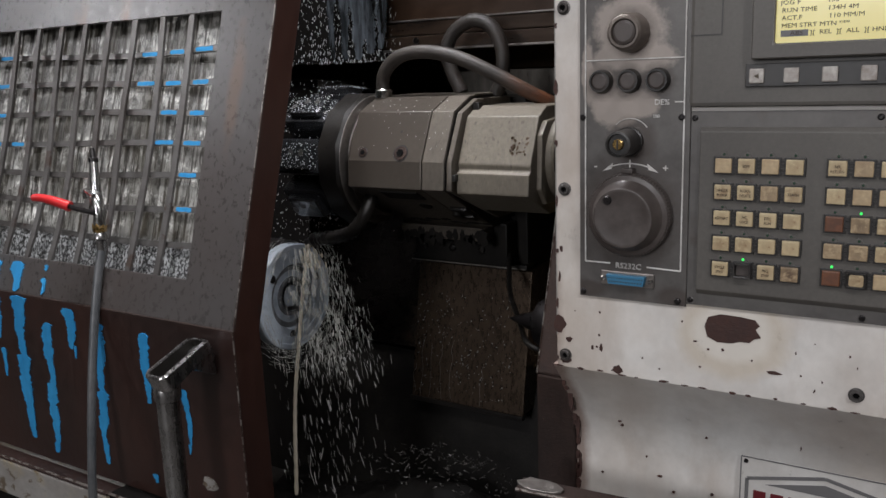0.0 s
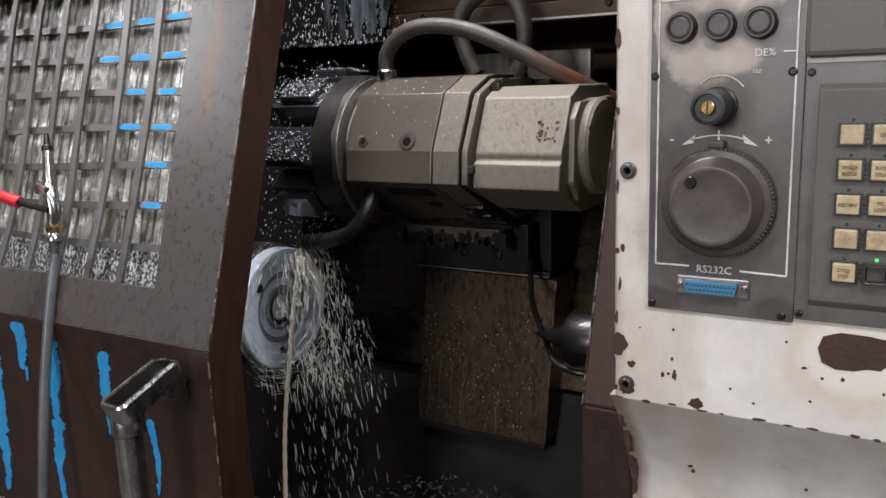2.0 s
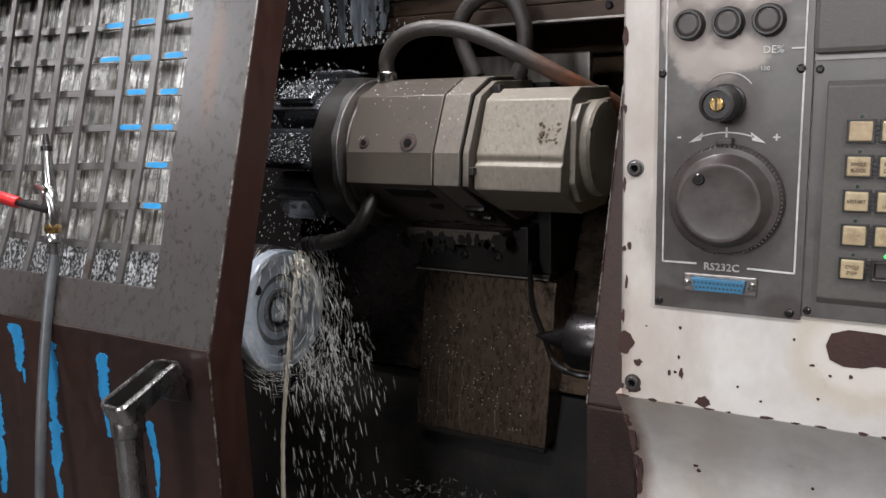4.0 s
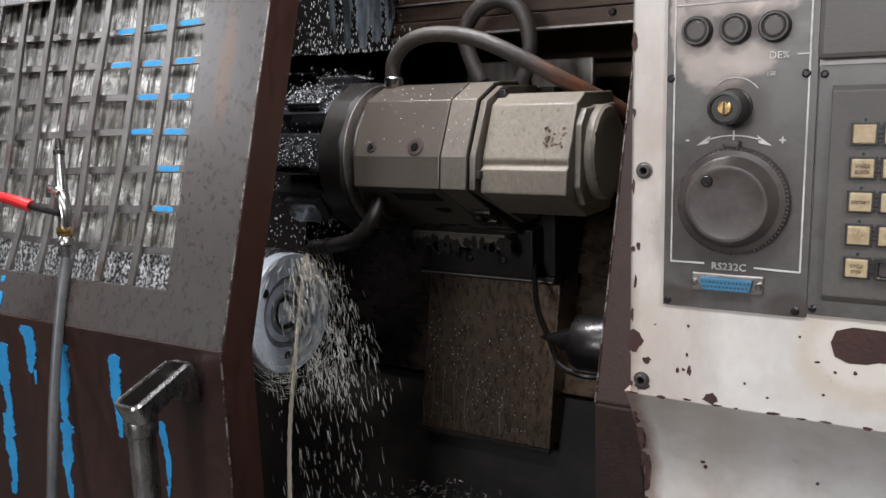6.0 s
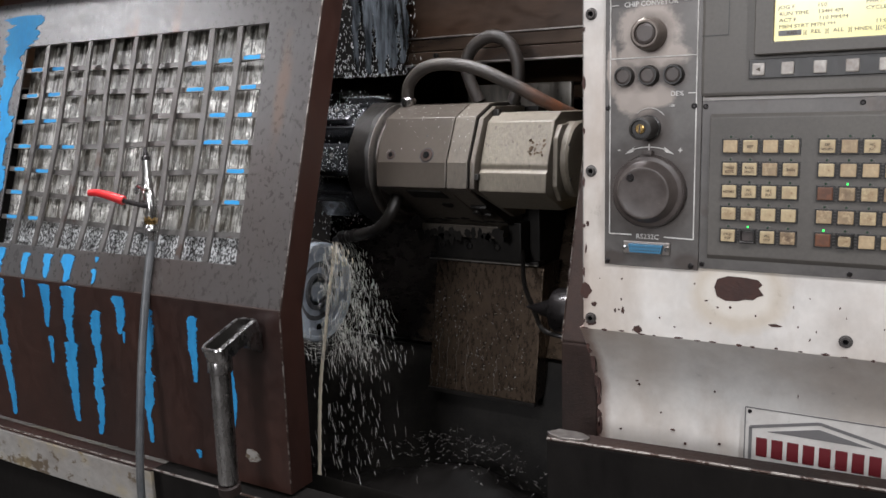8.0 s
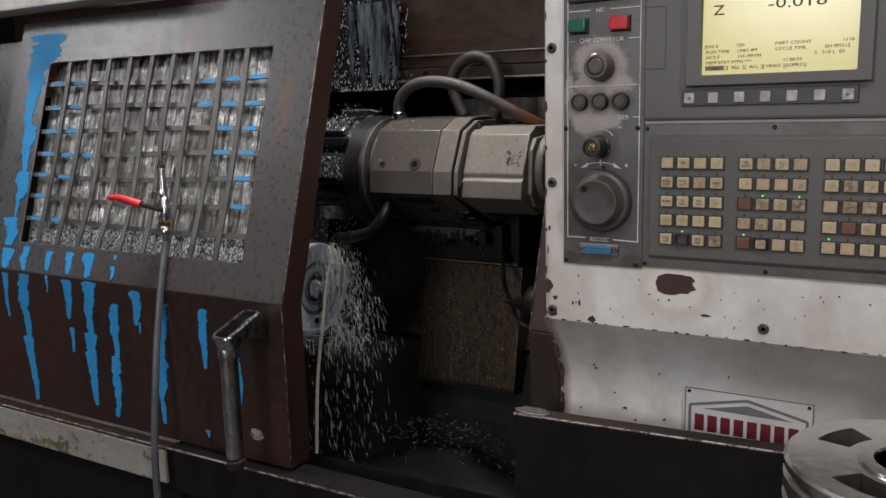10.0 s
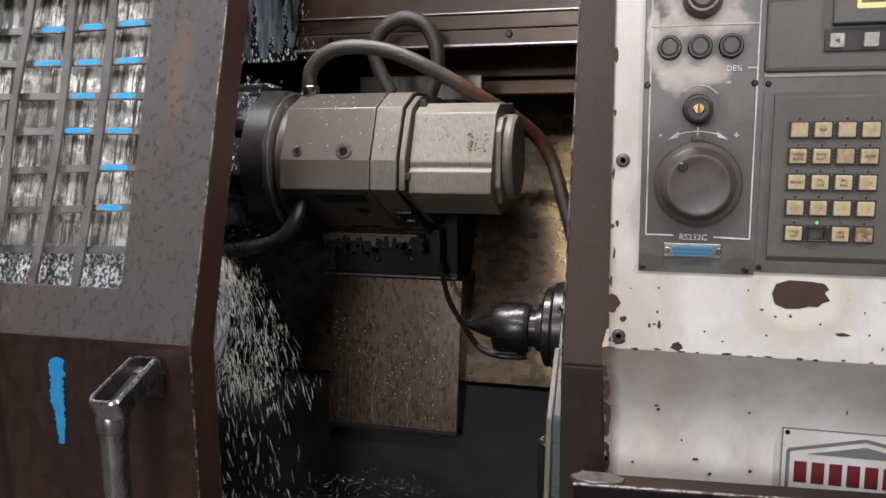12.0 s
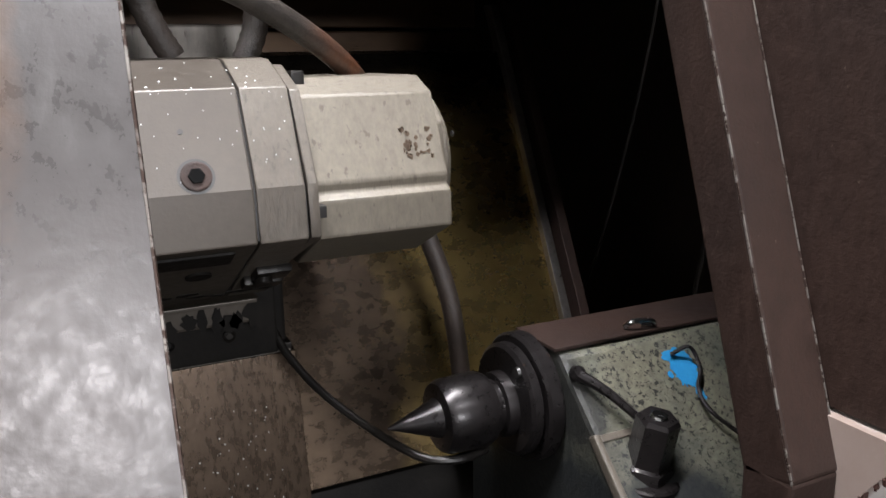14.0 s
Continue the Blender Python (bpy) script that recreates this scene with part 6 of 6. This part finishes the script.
def flange_part(z):
    """A turned flange with a bore and four large openings between spokes."""
    f = thing_at("turned_flange", (0.13, 0.56, z), "bright turned metal flange with four openings, one of a stack", "metal flange", "stack of flanges")
    bm = bmesh.new()
    seg, R = 96, 0.106
    prof = [(R - 0.003, 0.0), (R, 0.003), (R, 0.014), (R - 0.004, 0.017), (R - 0.004, 0.020), (R, 0.023), (R, 0.029), (R - 0.003, 0.032)]
    loops = []
    for r, h in prof:
        loops.append([bm.verts.new((0.13 + r * math.cos(2 * math.pi * k / seg), 0.56 + r * math.sin(2 * math.pi * k / seg), z + h)) for k in range(seg)])
    for a, b in zip(loops, loops[1:]):
        for k in range(seg):
            bm.faces.new((a[k], a[(k + 1) % seg], b[(k + 1) % seg], b[k]))

    for top in (0.0, 0.032):
        rim = loops[0] if top == 0 else loops[-1]
        mid = [bm.verts.new((0.13 + 0.084 * math.cos(2 * math.pi * k / seg), 0.56 + 0.084 * math.sin(2 * math.pi * k / seg), z + top)) for k in range(seg)]
        low = [bm.verts.new((0.13 + 0.056 * math.cos(2 * math.pi * k / seg), 0.56 + 0.056 * math.sin(2 * math.pi * k / seg), z + top)) for k in range(seg)]
        bore = [bm.verts.new((0.13 + 0.032 * math.cos(2 * math.pi * k / seg), 0.56 + 0.032 * math.sin(2 * math.pi * k / seg), z + top)) for k in range(seg)]
        for k in range(seg):
            n = (k + 1) % seg
            bm.faces.new((rim[k], rim[n], mid[n], mid[k]))
            if (k + 4) % 24 < 15:
                bm.faces.new((mid[k], mid[n], low[n], low[k]))
            bm.faces.new((low[k], low[n], bore[n], bore[k]))
        if top == 0:
            keep = (mid, low, bore)
    for k in range(seg):
        n = (k + 1) % seg
        bm.faces.new((keep[2][k], keep[2][n], bore[n], bore[k]))
        if (k + 4) % 24 >= 15:
            bm.faces.new((keep[0][k], keep[0][n], mid[n], mid[k]))
            bm.faces.new((keep[1][k], keep[1][n], low[n], low[k]))
        if (k + 4) % 24 == 15:
            bm.faces.new((keep[0][k], mid[k], low[k], keep[1][k]))
        if (n + 4) % 24 == 0:
            bm.faces.new((keep[0][n], keep[1][n], low[n], mid[n]))
    bmesh.ops.recalc_face_normals(bm, faces=bm.faces)
    part("ring", bm, ALU, f)
    part("hub", turned([(0.0322, 0.047), (0.0345, 0.046), (0.0345, 0.035), (0.0322, 0.034)], (0.13, 0.56, z), (0, 0, 1), 48), ALU, f)
    return f


for k in range(4):
    flange_part(1.0425 + k * 0.0365)

# ---- coolant: jet, falling drops, wet beads ----
def drops(name, spots, mat, label, parent=None):
    """Many small long drops in one mesh: each spot is a place, a radius, a length and a direction."""
    verts, faces = [], []
    for c, r, ln, d in spots:
        d = d.normalized()
        s = d.orthogonal().normalized()
        u = d.cross(s)
        base = len(verts)
        verts.append(c - d * ln * 0.5)
        for f, rr in ((-0.25, 0.8), (0.2, 1.0)):
            for k in range(5):
                a = 2 * math.pi * k / 5
                verts.append(c + d * ln * f + r * rr * (math.cos(a) * s + math.sin(a) * u))
        verts.append(c + d * ln * 0.5)
        for k in range(5):
            n = (k + 1) % 5
            faces += [(base, base + 1 + n, base + 1 + k), (base + 1 + k, base + 1 + n, base + 6 + n, base + 6 + k), (base + 6 + k, base + 6 + n, base + 11)]
    me = bpy.data.meshes.new(name)
    me.from_pydata([tuple(v) for v in verts], [], faces)
    me.materials.append(mat)
    me.shade_smooth()
    ob = new(name, me)
    ob.parent = parent
    return tagged(ob, label, "coolant", kind="stuff")


rnd = random.Random(12)
JET = plain("cream_coolant_stream", (0.62, 0.55, 0.43), 0.15)
lone("coolant_jet", tube([(-0.938, 1.149, 1.219), (-0.955, 1.145, 1.14), (-0.972, 1.14, 1.03), (-0.99, 1.135, 0.9), (-1.0, 1.13, 0.72)], (0.0026, 0.0034), 8, 12, 0.3), JET, "thin milky jet of coolant from the nozzle", "coolant")
spots = []
for i in range(210):
    a = rnd.random()
    p = Vector((-0.935 + rnd.gauss(0.0, 0.025) + a * rnd.uniform(-0.07, 0.13), 1.14 + rnd.gauss(0, 0.035), 1.205 - a * 0.46 + rnd.gauss(0, 0.012)))
    spots.append((p, rnd.uniform(0.0003, 0.0009), rnd.uniform(0.006, 0.03), Vector((rnd.gauss(0.2 * a, 0.12), rnd.gauss(0, 0.1), -1))))
for i in range(640):
    f = rnd.random() ** 1.1
    fan = min(1.0, max(-0.3, rnd.gauss(0.35, 0.36)))
    p = Vector((-0.925 + fan * 0.155 * f ** 0.7, 1.125 + rnd.gauss(0, 0.03), 1.212 - 0.23 * f))
    spots.append((p, rnd.choice((0.0002, 0.0003, 0.0003, 0.0005, 0.0008)), rnd.uniform(0.006, 0.035), Vector((fan * 0.45 * (1 - 0.5 * f) + rnd.gauss(0, 0.14), rnd.gauss(0, 0.1), -1))))
for i in range(26):
    c = Vector((-0.93 + rnd.gauss(0.03, 0.03), 1.13 + rnd.gauss(0, 0.02), 1.19 - 0.2 * rnd.random()))
    for j in range(11):
        spots.append((c + Vector((rnd.gauss(0, 0.006), rnd.gauss(0, 0.006), rnd.gauss(0, 0.01))), rnd.uniform(0.0005, 0.0016), rnd.uniform(0.003, 0.014), Vector((rnd.gauss(0.15, 0.3), rnd.gauss(0, 0.2), -1))))
for i in range(420):
    a = rnd.uniform(0.6, 2.4) * math.pi
    r = 0.1 + abs(rnd.gauss(0, 0.016))
    p = Vector((-0.985 + rnd.gauss(0, 0.01), AX_Y + r * math.cos(a), 1.106 + r * math.sin(a)))
    spots.append((p, rnd.uniform(0.0002, 0.0005), rnd.uniform(0.01, 0.035), Vector((0.1, -math.sin(a), math.cos(a)))))
for i in range(90):
    p = Vector((rnd.gauss(-0.93, 0.035), 1.14 + rnd.gauss(0, 0.03), rnd.uniform(0.74, 1.0)))
    spots.append((p, rnd.uniform(0.0002, 0.0005), rnd.uniform(0.008, 0.03), Vector((rnd.gauss(0.06, 0.1), 0, -1))))
gush = []
for i in range(70):
    f = rnd.random()
    gush.append((Vector((-0.938 + rnd.gauss(0.004, 0.004 + 0.007 * f), 1.147 + rnd.gauss(0, 0.006), 1.216 - 0.045 * f)), rnd.uniform(0.0008, 0.0024), rnd.uniform(0.006, 0.018), Vector((rnd.gauss(0.1, 0.2), rnd.gauss(0, 0.1), -1))))
drops("coolant_gush", gush, JET, "cream splash of coolant under the nozzle")
drops("falling_coolant", spots, WATER, "falling drops and threads of milky coolant")

beads = []
for ang in (82, 127, 172):
    m = pose(-0.93, 1.245, 1.358) @ Matrix.Rotation(radians(ang), 4, "X")
    for i in range(420):
        p = m @ Vector((rnd.uniform(-0.048, 0.04), rnd.choice((0.1155, 0.1285)), rnd.uniform(-0.022, 0.022)))
        beads.append((p, rnd.choice((0.0003, 0.0003, 0.0005, 0.0009)), rnd.uniform(0.0008, 0.0022), Vector((rnd.gauss(0, 1), rnd.gauss(0, 1), 1))))
for i in range(900):
    p = Vector((min(rnd.gauss(-0.985, 0.07), rnd.gauss(-0.87, 0.012)), 0, 1.53 + 0.2 * rnd.random() ** 1.5))
    p.y = 1.345 + (p.z - 1.53) * 0.038
    beads.append((p, rnd.choice((0.0003, 0.0004, 0.0005, 0.0007, 0.0011)), rnd.uniform(0.0015, 0.009), Vector((rnd.gauss(0, 0.15), 0.1, 1))))
for i in range(640):
    p = Vector((rnd.gauss(-0.98, 0.06), 1.15 + rnd.uniform(0, 0.12), rnd.uniform(1.22, 1.5)))
    beads.append((p, rnd.choice((0.0003, 0.0004, 0.0006, 0.001)), rnd.uniform(0.0015, 0.005), Vector((0.1, 0.1, 1))))
for i in range(220):
    z = rnd.uniform(0.91, 1.1)
    p = Vector((rnd.uniform(-0.825, -0.62), 1.2885 + (z - 0.897) * 0.192, z))
    beads.append((p, rnd.uniform(0.0004, 0.0011), rnd.uniform(0.001, 0.003), Vector((0, 0.1, 1))))
for i in range(36):
    p = Vector((rnd.uniform(-0.81, -0.64), 0, rnd.uniform(1.38, 1.45)))
    p.y = face_y(p.z) - 0.0004
    beads.append((p, rnd.uniform(0.0003, 0.0007), 0.0014, Vector((0, 0.1, 1))))
for i in range(22):
    p = Vector((rnd.uniform(-0.81, -0.64), 0, 0))
    f = rnd.random()
    p.y, p.z = 1.159 + 0.048 * f, 1.447 + 0.0198 * f
    beads.append((p, rnd.uniform(0.0006, 0.0015), 0.002, Vector((0, 0.1, 1))))
drops("coolant_beads", beads, FOAM, "small beads of coolant clinging to wet metal")

# runs down the way cover
for k in range(6):
    x = -0.822 + k * 0.019 + 0.05 * (k > 4) + rnd.uniform(-0.004, 0.004)
    z0 = rnd.uniform(0.95, 1.03)
    pts = []
    for i in range(7):
        z = z0 + (0.9 - z0) * i / 6
        pts.append((x + rnd.uniform(-0.004, 0.004), 1.2895 + (z - 0.897) * 0.192, z))
    lone("coolant_run", tube(pts, 0.0003, 6, 4), BARE, "thin run of coolant on the way cover", "coolant", "runs of coolant")

# chips and foam in the trough
chips = []
for i in range(240):
    x, y = rnd.gauss(-0.69, 0.09), rnd.gauss(1.19, 0.028)
    z = 0.775 + 0.05 * math.exp(-((x + 0.70) / 0.13) ** 2 - ((y - 1.2) / 0.07) ** 2) + rnd.uniform(0, 0.03)
    chips.append((Vector((x, y, z)), rnd.uniform(0.0006, 0.0017), rnd.uniform(0.005, 0.016), Vector((rnd.gauss(0, 1), rnd.gauss(0, 1), rnd.gauss(0, 0.6)))))
tagged(drops("metal_chips", chips, CHIP, "heap of wet grey metal chips in the trough"), category="metal chips")
bm = bmesh.new()
grid = [[bm.verts.new((-1.1 + 0.74 * i / 40, 0.98 + 0.3 * j / 20, 0.70 + 0.085 * math.exp(-(((-1.1 + 0.74 * i / 40) + 0.70) / 0.16) ** 2 - ((0.98 + 0.3 * j / 20 - 1.2) / 0.07) ** 2) + 0.012 * noise.noise((i * 0.5, j * 0.5, 0)))) for j in range(21)] for i in range(41)]
for i in range(40):
    for j in range(20):
        bm.faces.new((grid[i][j], grid[i + 1][j], grid[i + 1][j + 1], grid[i][j + 1]))
lone("chip_heap", bm, DARK_IN, "black sludge heap under the wet chips", "sludge", kind="stuff")
